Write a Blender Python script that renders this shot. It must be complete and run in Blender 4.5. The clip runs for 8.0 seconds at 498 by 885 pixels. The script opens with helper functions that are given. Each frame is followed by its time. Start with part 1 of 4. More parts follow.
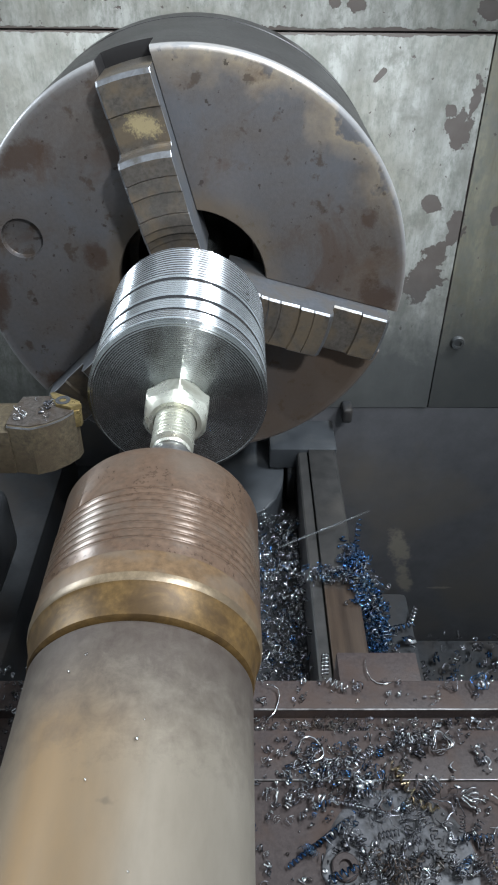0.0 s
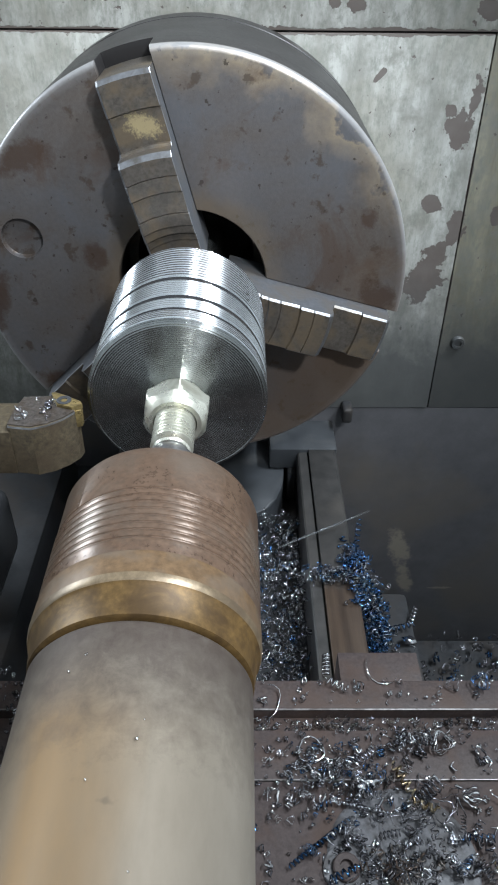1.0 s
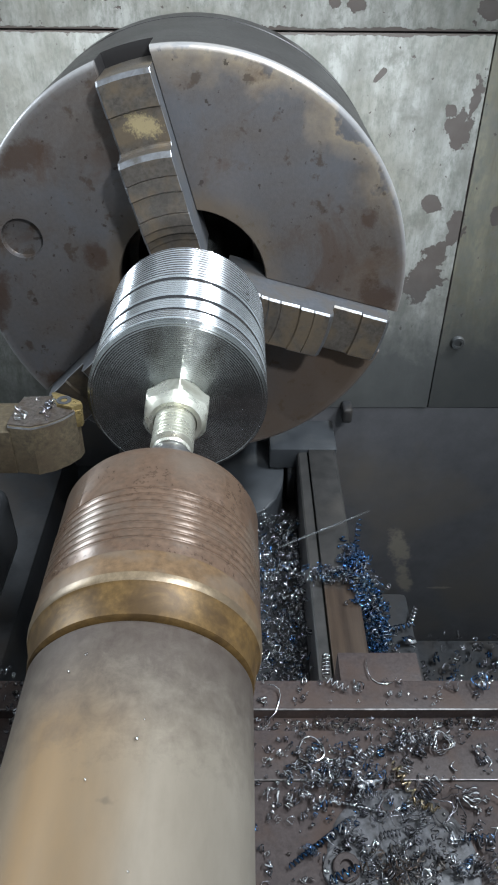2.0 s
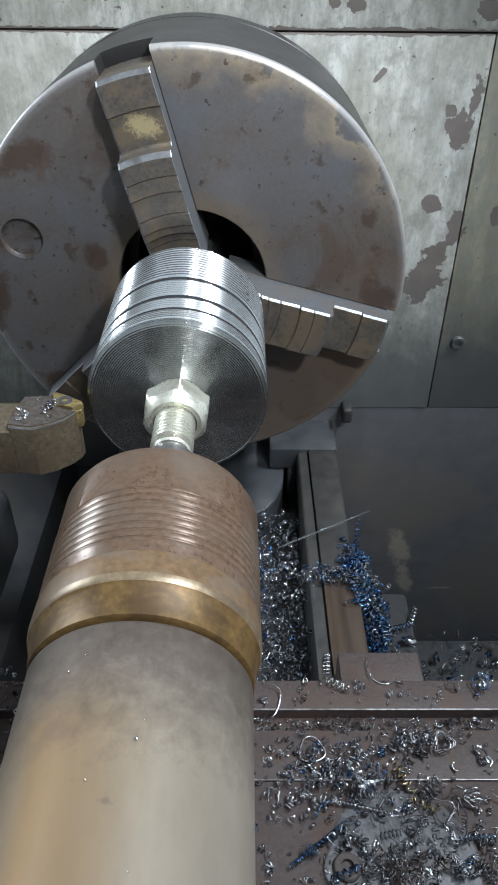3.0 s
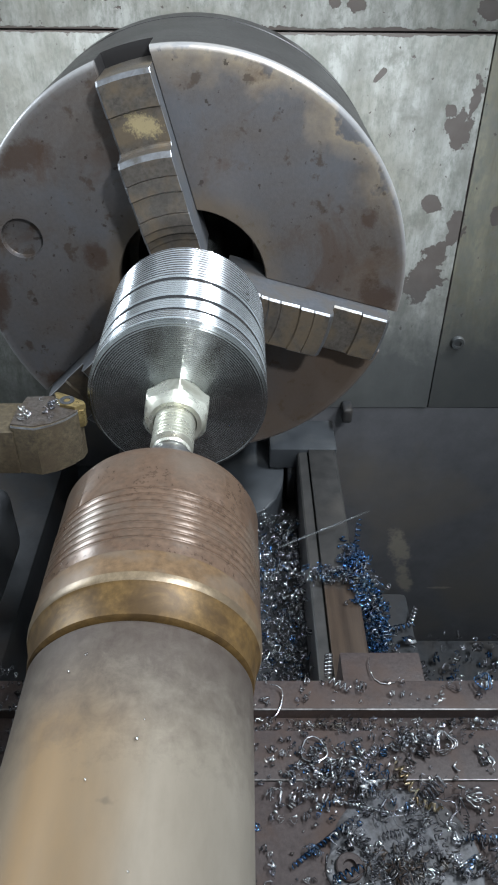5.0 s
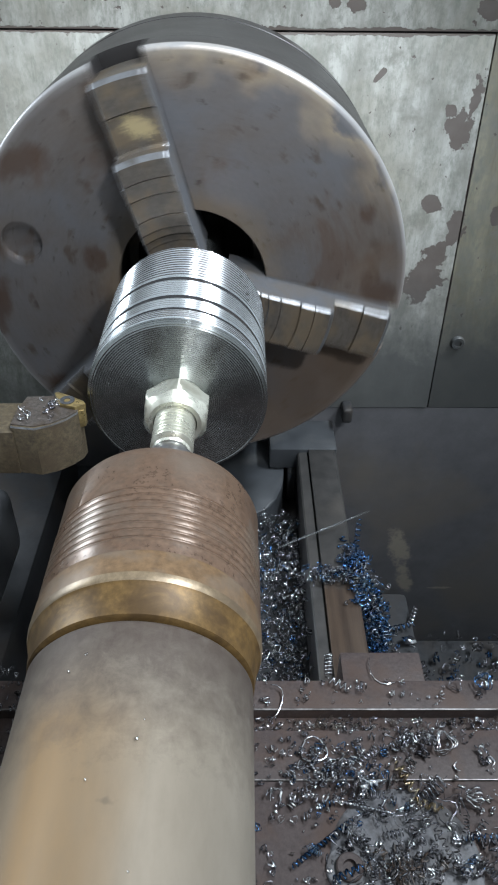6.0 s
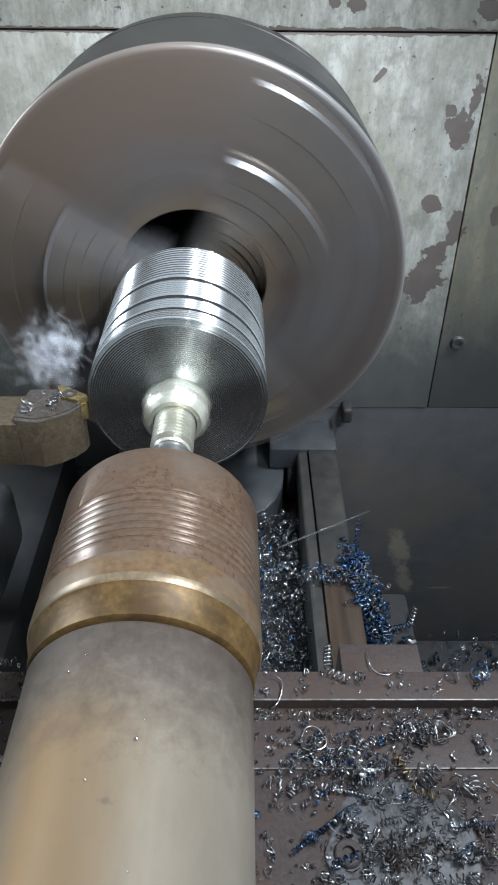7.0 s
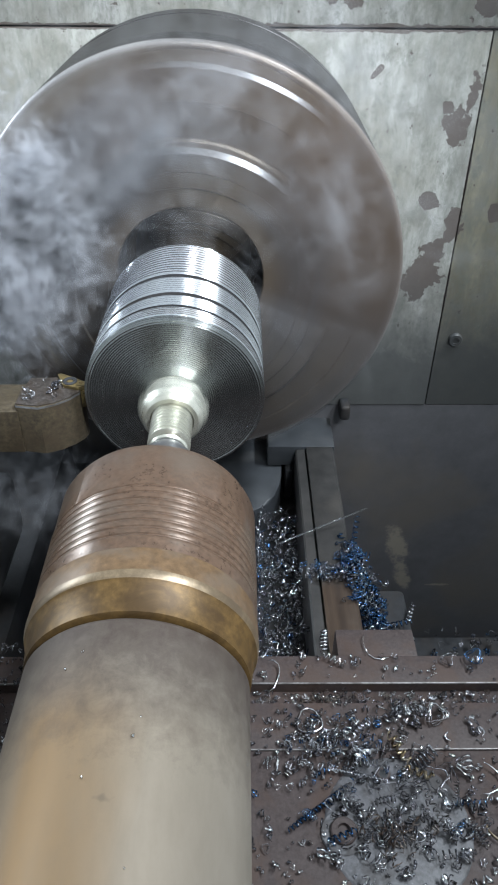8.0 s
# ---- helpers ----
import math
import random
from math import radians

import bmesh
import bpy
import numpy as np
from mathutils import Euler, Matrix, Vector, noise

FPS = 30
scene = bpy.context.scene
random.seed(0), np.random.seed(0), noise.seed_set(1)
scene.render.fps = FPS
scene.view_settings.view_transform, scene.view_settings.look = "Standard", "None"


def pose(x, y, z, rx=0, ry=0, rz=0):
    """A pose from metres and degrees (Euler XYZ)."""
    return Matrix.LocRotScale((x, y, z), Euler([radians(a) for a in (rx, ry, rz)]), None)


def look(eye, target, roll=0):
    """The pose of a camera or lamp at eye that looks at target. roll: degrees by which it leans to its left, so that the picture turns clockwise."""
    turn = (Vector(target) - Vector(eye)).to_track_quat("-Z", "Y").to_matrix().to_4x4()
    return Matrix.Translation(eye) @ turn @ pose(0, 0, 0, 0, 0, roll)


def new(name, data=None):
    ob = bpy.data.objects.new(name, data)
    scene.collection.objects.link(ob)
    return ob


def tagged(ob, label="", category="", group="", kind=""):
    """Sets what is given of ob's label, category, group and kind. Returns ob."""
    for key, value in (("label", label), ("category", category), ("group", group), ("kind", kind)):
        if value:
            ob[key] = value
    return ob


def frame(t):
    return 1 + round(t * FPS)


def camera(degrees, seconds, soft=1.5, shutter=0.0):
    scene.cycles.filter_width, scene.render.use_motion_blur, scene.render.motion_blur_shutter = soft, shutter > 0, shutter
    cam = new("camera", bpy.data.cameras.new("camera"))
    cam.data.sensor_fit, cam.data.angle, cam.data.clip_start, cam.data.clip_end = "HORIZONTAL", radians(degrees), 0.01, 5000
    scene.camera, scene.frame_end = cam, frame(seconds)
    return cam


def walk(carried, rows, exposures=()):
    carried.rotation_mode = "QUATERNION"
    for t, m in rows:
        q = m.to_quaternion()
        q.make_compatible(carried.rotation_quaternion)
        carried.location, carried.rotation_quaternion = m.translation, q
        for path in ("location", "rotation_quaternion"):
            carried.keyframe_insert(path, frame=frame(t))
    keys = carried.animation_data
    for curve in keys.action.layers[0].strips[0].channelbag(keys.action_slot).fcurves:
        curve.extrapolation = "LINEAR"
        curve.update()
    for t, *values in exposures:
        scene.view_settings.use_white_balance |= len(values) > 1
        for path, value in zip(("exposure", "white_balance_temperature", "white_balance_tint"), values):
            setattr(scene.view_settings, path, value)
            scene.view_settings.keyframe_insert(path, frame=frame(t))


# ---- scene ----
# Heights and places below are taken from the spindle's axis: x across the lathe, y along the axis
# towards the headstock (0 at the chuck's face), z up. AXIS lifts all of it to the axis's height over the floor.
AXIS = 1.10

# ---------------------------------------------------------------- camera
cam = camera(37.5, 8.0, soft=1.9, shutter=0.5)


def sight(x, y, z, yaw, pitch, roll):
    eye = Vector((x, y, z + AXIS))
    a, b = radians(yaw), radians(pitch)
    return look(eye, eye + Vector((math.sin(a) * math.cos(b), math.cos(a) * math.cos(b), -math.sin(b))), roll)


REST = sight(0.0372, -0.5143, 0.2371, 0.686, 37.054, 0.550)
walk(cam, [(0.0, REST), (3.0, REST), (6.0, REST), (7.1, REST),
           (7.5, sight(0.0379, -0.5144, 0.2374, 0.694, 37.150, 0.556)),
           (8.0, sight(0.0380, -0.5143, 0.2372, 0.836, 37.273, 0.565))])

# ---------------------------------------------------------------- light
world = bpy.data.worlds.new("workshop_air")
scene.world = world
world.use_nodes = True
world.node_tree.nodes["Background"].inputs[0].default_value = (0.75, 0.85, 1.0, 1)
world.node_tree.nodes["Background"].inputs[1].default_value = 0.06


def lamp(name, kind, eye, target, watts, colour, **more):
    data = bpy.data.lights.new(name, kind)
    data.energy, data.color = watts, colour
    for key, value in more.items():
        if key == "size":
            data.size = value
        elif key == "size_y":
            data.shape, data.size_y = "RECTANGLE", value
        elif key == "radius":
            data.shadow_soft_size = value
        elif key == "cone":
            data.spot_size = radians(value)
        elif key == "blend":
            data.spot_blend = value
    ob = new(name, data)
    ob.matrix_world = look(Vector(eye) + Vector((0, 0, AXIS)), Vector(target) + Vector((0, 0, AXIS)))
    return ob


lamp("machine_lamp", "SPOT", (0.32, -0.66, 0.60), (-0.10, -0.06, 0.0), 31, (0.91, 0.97, 1.0), radius=0.035, cone=58, blend=0.95)
lamp("overhead_lamp", "SPOT", (0.13, -0.38, 0.80), (-0.18, 0.10, 0.10), 15, (0.91, 0.97, 1.0), radius=0.03, cone=60, blend=0.7)
lamp("tube_lamp_east", "AREA", (1.2, -0.25, 2.05), (0.0, -0.1, 0), 98, (0.85, 0.94, 1.0), size=0.9, size_y=0.22)
lamp("tube_lamp_west", "AREA", (-2.3, 0.8, 1.05), (0.0, -0.1, 0), 76, (0.80, 0.91, 1.0), size=1.4, size_y=0.25)
scene.view_settings.exposure = 0.36


# ---------------------------------------------------------------- materials
def tree(name):
    m = bpy.data.materials.new(name)
    m.use_nodes = True
    nt = m.node_tree
    return m, nt, nt.nodes["Principled BSDF"]


def link(nt, a, b):
    nt.links.new(a, b)


def coords(nt, scale=(1, 1, 1)):
    c = nt.nodes.new("ShaderNodeTexCoord")
    mp = nt.nodes.new("ShaderNodeMapping")
    mp.inputs["Scale"].default_value = scale
    link(nt, c.outputs["Object"], mp.inputs["Vector"])
    return mp.outputs["Vector"]


def noise_node(nt, vec, scale, detail=6.0, rough=0.55, distort=0.0):
    n = nt.nodes.new("ShaderNodeTexNoise")
    n.inputs["Scale"].default_value, n.inputs["Detail"].default_value = scale, detail
    n.inputs["Roughness"].default_value, n.inputs["Distortion"].default_value = rough, distort
    link(nt, vec, n.inputs["Vector"])
    return n.outputs["Fac"]


def ramp(nt, fac, stops):
    r = nt.nodes.new("ShaderNodeValToRGB")
    while len(r.color_ramp.elements) < len(stops):
        r.color_ramp.elements.new(0.5)
    for e, (at, c) in zip(r.color_ramp.elements, stops):
        e.position = at
        e.color = (*c, 1) if len(c) == 3 else c
    link(nt, fac, r.inputs["Fac"])
    return r.outputs["Color"]


def grey(v):
    return (v, v, v)


def mixc(nt, fac, a, b):
    m = nt.nodes.new("ShaderNodeMix")
    m.data_type = "RGBA"
    for sock, v in ((m.inputs[0], fac), (m.inputs[6], a), (m.inputs[7], b)):
        if hasattr(v, "links"):
            link(nt, v, sock)
        elif isinstance(v, tuple):
            sock.default_value = (*v, 1)
        else:
            sock.default_value = v
    return m.outputs[2]


def calc(nt, op, a, b=None, c=None):
    m = nt.nodes.new("ShaderNodeMath")
    m.operation = op
    for i, v in enumerate((a, b, c)):
        if v is None:
            continue
        if hasattr(v, "links"):
            link(nt, v, m.inputs[i])
        else:
            m.inputs[i].default_value = v
    return m.outputs[0]


def bump(nt, bsdf, height, strength, distance):
    b = nt.nodes.new("ShaderNodeBump")
    b.inputs["Strength"].default_value, b.inputs["Distance"].default_value = strength, distance
    link(nt, height, b.inputs["Height"])
    link(nt, b.outputs["Normal"], bsdf.inputs["Normal"])


def surface(name, light, dark, stain, metal, rough, grain=60.0, blot=9.0, stain_at=0.58, relief=0.25, depth=0.0004,
            scale=(1, 1, 1), rough_var=0.15, gloss=0.5):
    """A worn surface: a base between two tones by fine grain, broad stains of a third tone, uneven gloss, fine relief."""
    m, nt, b = tree(name)
    vec = coords(nt, scale)
    fine, broad = noise_node(nt, vec, grain, 8, 0.65), noise_node(nt, vec, blot, 5, 0.6, 0.4)
    base = mixc(nt, ramp(nt, fine, [(0.30, grey(0)), (0.72, grey(1))]), dark, light)
    mask = ramp(nt, broad, [(stain_at - 0.09, grey(0)), (stain_at + 0.09, grey(1))])
    link(nt, mixc(nt, calc(nt, "MULTIPLY", mask, 0.8), base, stain), b.inputs["Base Color"])
    b.inputs["Metallic"].default_value = metal
    b.inputs["Specular IOR Level"].default_value = gloss
    link(nt, calc(nt, "MULTIPLY_ADD", calc(nt, "ADD", fine, broad), rough_var, rough - rough_var), b.inputs["Roughness"])
    bump(nt, b, fine, relief, depth)
    return m


def turned_grain(m, amount, quarter=0.25):
    """Gloss drawn out across the turning marks that run round the spindle's axis."""
    nt = m.node_tree
    b = nt.nodes["Principled BSDF"]
    tan = nt.nodes.new("ShaderNodeTangent")
    tan.direction_type, tan.axis = "RADIAL", "Y"
    link(nt, tan.outputs[0], b.inputs["Tangent"])
    b.inputs["Anisotropic"].default_value, b.inputs["Anisotropic Rotation"].default_value = amount, quarter
    return m


def painted_plate(name, pale, dull, oil):
    """Pale green-white machine enamel: scratched, oil-streaked, flaked off to brown primer in ragged patches."""
    m, nt, b = tree(name)
    vec = coords(nt)
    sep = nt.nodes.new("ShaderNodeSeparateXYZ")
    link(nt, vec, sep.inputs[0])
    ragged = noise_node(nt, vec, 62, 8, 0.68)
    lobe = noise_node(nt, vec, 14, 3, 0.5)
    edge = calc(nt, "ADD", calc(nt, "MULTIPLY_ADD", ragged, 3.4, -1.7), calc(nt, "MULTIPLY_ADD", lobe, 1.6, -0.8))
    worn = None
    # x, z, half width, half height, lean of each flaked patch
    for px, pz, hw, hh, lean in ((0.224, 0.076, 0.013, 0.017, 0.0), (0.2335, 0.098, 0.0075, 0.026, -0.1), (0.214, 0.088, 0.008, 0.007, 0.5), (0.215, -0.064, 0.017, 0.018, -0.3), (0.2240, -0.036, 0.0115, 0.026, -0.5),
                                 (0.2335, -0.012, 0.0075, 0.018, -0.2), (0.210, 0.007, 0.008, 0.007, 0.3), (0.109, 0.168, 0.005, 0.006, 0), (0.127, 0.167, 0.008, 0.006, 0),
                                 (-0.080, 0.172, 0.020, 0.006, 0), (0.233, 0.162, 0.009, 0.007, 0), (0.272, -0.003, 0.006, 0.009, 0), (0.150, 0.1145, 0.0030, 0.0050, -0.7),
                                 (0.0, 0.1466, 0.8, 0.0028, 0), (0.2406, 0.02, 0.0012, 0.16, 0), (-0.165, 0.152, 0.014, 0.008, 0), (0.275, 0.120, 0.008, 0.010, 0), (0.062, 0.173, 0.028, 0.004, 0)):
        dzm = calc(nt, "SUBTRACT", sep.outputs[2], pz + 0.216)
        dx = calc(nt, "DIVIDE", calc(nt, "MULTIPLY_ADD", dzm, lean, calc(nt, "SUBTRACT", sep.outputs[0], px)), hw)
        dz = calc(nt, "DIVIDE", dzm, hh)
        d = calc(nt, "SQRT", calc(nt, "ADD", calc(nt, "MULTIPLY", dx, dx), calc(nt, "MULTIPLY", dz, dz)))
        worn = d if worn is None else calc(nt, "MINIMUM", worn, d)
    patch = ramp(nt, calc(nt, "ADD", worn, edge), [(0.965, grey(1)), (0.995, grey(0))])
    specks = ramp(nt, noise_node(nt, vec, 150, 4, 0.6), [(0.685, grey(0)), (0.71, grey(1))])
    bare = calc(nt, "MAXIMUM", patch, specks)
    streak = noise_node(nt, coords(nt, (1, 1, 0.18)), 70, 6, 0.6)
    film = noise_node(nt, vec, 9, 5, 0.6, 0.6)
    enamel = mixc(nt, ramp(nt, streak, [(0.36, grey(0)), (0.66, grey(1))]), dull, pale)
    enamel = mixc(nt, ramp(nt, film, [(0.46, grey(0)), (0.74, grey(0.75))]), enamel, oil)
    mottle = ramp(nt, noise_node(nt, vec, 45, 6, 0.7), [(0.45, grey(0)), (0.66, grey(0.85))])
    enamel = mixc(nt, mottle, enamel, (0.185, 0.183, 0.165))
    grit = ramp(nt, noise_node(nt, coords(nt, (1, 1, 0.45)), 210, 7, 0.75), [(0.46, grey(0)), (0.66, grey(0.75))])
    enamel = mixc(nt, grit, enamel, (0.15, 0.16, 0.14))
    primer = mixc(nt, noise_node(nt, vec, 90, 4), (0.085, 0.068, 0.06), (0.13, 0.115, 0.11))
    link(nt, calc(nt, "MULTIPLY_ADD", film, 0.35, 0.28), b.inputs["Roughness"])
    # Lower plate: grime and the wall's shade, both painted into one dark tone.
    grime_shade_edge = calc(nt, "ADD", sep.outputs[2], calc(nt, "MULTIPLY", calc(nt, "SUBTRACT", noise_node(nt, vec, 24, 7, 0.68, 0.5), 0.5), 0.13))
    # the grime and painted shade lie higher at the bed's rear side
    grime_shade_edge = calc(nt, "MULTIPLY_ADD", calc(nt, "MINIMUM", sep.outputs[0], 0.18), -0.27, calc(nt, "ADD", grime_shade_edge, 0.045))
    grime_shade = ramp(nt, calc(nt, "MULTIPLY", grime_shade_edge, 2.0), [(0.120, grey(0.94)), (0.300, grey(0))])
    grime_shade_tone = mixc(nt, noise_node(nt, vec, 34, 6, 0.65), (0.050, 0.053, 0.057), (0.088, 0.090, 0.090))
    link(nt, mixc(nt, grime_shade, mixc(nt, bare, enamel, primer), grime_shade_tone), b.inputs["Base Color"])
    h = calc(nt, "ADD", calc(nt, "MULTIPLY", bare, -1.0), calc(nt, "MULTIPLY", streak, 0.25))
    bump(nt, b, h, 0.6, 0.0005)
    return m


def chuck_steel():
    """Darkened ground steel: turning marks round the axis, brown oil patina, a straw-coloured worn band by the rim."""
    m, nt, b = tree("patinated_chuck_steel")
    vec = coords(nt)
    sep = nt.nodes.new("ShaderNodeSeparateXYZ")
    link(nt, vec, sep.inputs[0])
    r = calc(nt, "SQRT", calc(nt, "ADD", calc(nt, "POWER", sep.outputs[0], 2.0), calc(nt, "POWER", sep.outputs[2], 2.0)))
    broad = noise_node(nt, vec, 13, 5, 0.6, 0.5)
    fine = noise_node(nt, vec, 330, 6, 0.7)
    ring = nt.nodes.new("ShaderNodeTexNoise")
    ring.noise_dimensions = "1D"
    ring.inputs["Scale"].default_value, ring.inputs["Detail"].default_value = 420, 3
    link(nt, r, ring.inputs["W"])
    base = mixc(nt, ramp(nt, broad, [(0.36, grey(0)), (0.64, grey(1))]), (0.080, 0.081, 0.090), (0.073, 0.061, 0.055))
    base = mixc(nt, ramp(nt, fine, [(0.35, grey(0)), (0.75, grey(0.4))]), base, (0.115, 0.108, 0.106))
    band = ramp(nt, calc(nt, "ADD", r, calc(nt, "MULTIPLY", calc(nt, "SUBTRACT", noise_node(nt, vec, 26, 5, 0.6), 0.5), 0.085)),
                [(0.136, grey(0)), (0.153, grey(0.34)), (0.1578, grey(0.5)), (0.1592, grey(0))])
    # the straw colour lies on one side only
    side = calc(nt, "ADD", calc(nt, "MULTIPLY", sep.outputs[0], 0.55), sep.outputs[2])
    band = calc(nt, "MULTIPLY", band, ramp(nt, calc(nt, "MULTIPLY", side, 5.0), [(0.58, grey(0.05)), (0.80, grey(1))]))
    base = mixc(nt, band, base, (0.30, 0.235, 0.155))
    spots = ramp(nt, noise_node(nt, vec, 62, 4, 0.6), [(0.60, grey(0)), (0.66, grey(0.75))])
    base = mixc(nt, spots, base, (0.05, 0.038, 0.03))
    rust = ramp(nt, noise_node(nt, vec, 16, 7, 0.68, 0.5), [(0.54, grey(0)), (0.64, grey(0.6))])
    base = mixc(nt, rust, base, (0.066, 0.044, 0.033))
    pits = ramp(nt, noise_node(nt, vec, 170, 3, 0.5), [(0.655, grey(0)), (0.70, grey(0.8))])
    base = mixc(nt, pits, base, (0.032, 0.026, 0.022))
    # a pale worn ring at the bore; the rim's highlight painted as pale steel
    ragged = calc(nt, "SUBTRACT", noise_node(nt, vec, 30, 6, 0.65), 0.5)
    halo = ramp(nt, calc(nt, "ADD", r, calc(nt, "MULTIPLY", ragged, 0.03)), [(0.058, grey(0.6)), (0.073, grey(0))])
    base = mixc(nt, halo, base, (0.135, 0.105, 0.076))
    edge = ramp(nt, calc(nt, "ADD", r, calc(nt, "MULTIPLY", ragged, 0.003)), [(0.1560, grey(0)), (0.1575, grey(0.75))])
    base = mixc(nt, edge, base, (0.33, 0.33, 0.34))
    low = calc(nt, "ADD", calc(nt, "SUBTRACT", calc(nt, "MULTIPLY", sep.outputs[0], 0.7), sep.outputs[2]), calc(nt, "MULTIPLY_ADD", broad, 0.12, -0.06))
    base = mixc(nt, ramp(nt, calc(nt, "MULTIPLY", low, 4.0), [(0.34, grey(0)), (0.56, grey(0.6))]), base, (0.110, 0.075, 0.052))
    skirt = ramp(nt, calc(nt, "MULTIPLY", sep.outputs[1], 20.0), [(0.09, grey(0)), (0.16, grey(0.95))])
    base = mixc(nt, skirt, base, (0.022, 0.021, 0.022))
    link(nt, base, b.inputs["Base Color"])
    b.inputs["Metallic"].default_value = 0.45
    b.inputs["Specular IOR Level"].default_value = 0.08
    link(nt, calc(nt, "MULTIPLY_ADD", broad, 0.22, calc(nt, "MULTIPLY_ADD", fine, 0.12, 0.22)), b.inputs["Roughness"])
    bump(nt, b, calc(nt, "ADD", calc(nt, "MULTIPLY", ring.outputs["Fac"], 0.22), fine), 0.26, 0.0004)
    return m


def quill_steel():
    """Ground steel of a tailstock quill, with straw-coloured oil varnish down one flank."""
    m, nt, b = tree("varnished_quill_steel")
    vec = coords(nt)
    sep = nt.nodes.new("ShaderNodeSeparateXYZ")
    link(nt, vec, sep.inputs[0])
    streak = noise_node(nt, coords(nt, (1, 0.16, 1)), 60, 5, 0.6)
    fine = noise_node(nt, vec, 160, 6, 0.65)
    base = mixc(nt, streak, (0.132, 0.121, 0.106), (0.186, 0.172, 0.151))
    wob = calc(nt, "MULTIPLY", calc(nt, "SUBTRACT", noise_node(nt, coords(nt, (1, 0.3, 1)), 22, 4, 0.6), 0.5), 0.03)
    var = ramp(nt, calc(nt, "ADD", calc(nt, "ADD", sep.outputs[0], 0.05), wob), [(0.010, grey(0.3)), (0.022, grey(0.6)), (0.032, grey(1.0)), (0.044, grey(0.8)), (0.058, grey(0.3)), (0.090, grey(0.12))])
    tail = ramp(nt, calc(nt, "ADD", calc(nt, "MULTIPLY_ADD", sep.outputs[1], -4.0, 1.99), wob), [(0.02, grey(0)), (0.15, grey(1))])
    base = mixc(nt, calc(nt, "MULTIPLY", var, tail), base, (0.140, 0.088, 0.043))
    spots = ramp(nt, noise_node(nt, vec, 70, 3), [(0.69, grey(0)), (0.74, grey(0.5))])
    base = mixc(nt, spots, base, (0.06, 0.05, 0.04))
    mott = calc(nt, "SUBTRACT", noise_node(nt, vec, 150, 7, 0.72, 0.3), 0.5)
    soil = ramp(nt, calc(nt, "ADD", calc(nt, "MULTIPLY_ADD", sep.outputs[1], -5.0, 2.485), calc(nt, "MULTIPLY", mott, 0.30)), [(0.0, grey(0.93)), (0.08, grey(0.74)), (0.25, grey(0))])
    base = mixc(nt, soil, base, (0.042, 0.031, 0.027))
    rub = ramp(nt, noise_node(nt, coords(nt, (1, 0.35, 1)), 120, 7, 0.72), [(0.42, grey(0)), (0.72, grey(0.28))])
    base = mixc(nt, rub, base, (0.085, 0.072, 0.056))
    link(nt, base, b.inputs["Base Color"])
    b.inputs["Metallic"].default_value = 0.30
    b.inputs["Specular IOR Level"].default_value = 0.2
    link(nt, calc(nt, "MULTIPLY_ADD", streak, 0.2, 0.46), b.inputs["Roughness"])
    bump(nt, b, calc(nt, "ADD", streak, fine), 0.12, 0.0003)
    return m


def rubbed(m, marks, colour, grain=90, most=0.85):
    """Ragged rubbed marks over a surface: x, z, half width, half height, lean of each."""
    nt = m.node_tree
    b = nt.nodes["Principled BSDF"]
    under = b.inputs["Base Color"].links[0].from_socket
    vec = coords(nt)
    sep = nt.nodes.new("ShaderNodeSeparateXYZ")
    link(nt, vec, sep.inputs[0])
    worn = None
    for px, pz, hw, hh, lean in marks:
        dz = calc(nt, "SUBTRACT", sep.outputs[2], pz)
        dx = calc(nt, "ADD", calc(nt, "SUBTRACT", sep.outputs[0], px), calc(nt, "MULTIPLY", dz, lean))
        d = calc(nt, "ADD", calc(nt, "POWER", calc(nt, "ABSOLUTE", calc(nt, "DIVIDE", dx, hw)), 2.0), calc(nt, "POWER", calc(nt, "ABSOLUTE", calc(nt, "DIVIDE", dz, hh)), 2.0))
        worn = d if worn is None else calc(nt, "MINIMUM", worn, d)
    mask = ramp(nt, calc(nt, "ADD", worn, calc(nt, "MULTIPLY_ADD", noise_node(nt, vec, grain, 6, 0.75), 3.4, -1.7)), [(0.25, grey(most)), (0.95, grey(0))])
    link(nt, mixc(nt, mask, under, colour), b.inputs["Base Color"])
    return m


def worn_way(m):
    """The carriage has rubbed the oil on the way to a brown film with grain along the bed."""
    nt = m.node_tree
    b = nt.nodes["Principled BSDF"]
    under = b.inputs["Base Color"].links[0].from_socket
    sep = nt.nodes.new("ShaderNodeSeparateXYZ")
    link(nt, coords(nt), sep.inputs[0])
    drawn = noise_node(nt, coords(nt, (1, 0.06, 1)), 150, 5, 0.65)
    brown = mixc(nt, ramp(nt, drawn, [(0.34, grey(0)), (0.68, grey(1))]), (0.023, 0.015, 0.011), (0.046, 0.031, 0.022))
    far = calc(nt, "ADD", sep.outputs[1], calc(nt, "MULTIPLY", calc(nt, "SUBTRACT", noise_node(nt, coords(nt), 60, 4), 0.5), 0.02))
    mask = calc(nt, "MULTIPLY", ramp(nt, far, [(0.205, grey(0.95)), (0.222, grey(0))]), calc(nt, "GREATER_THAN", sep.outputs[0], 0.1071))
    link(nt, mixc(nt, mask, under, brown), b.inputs["Base Color"])
    return m


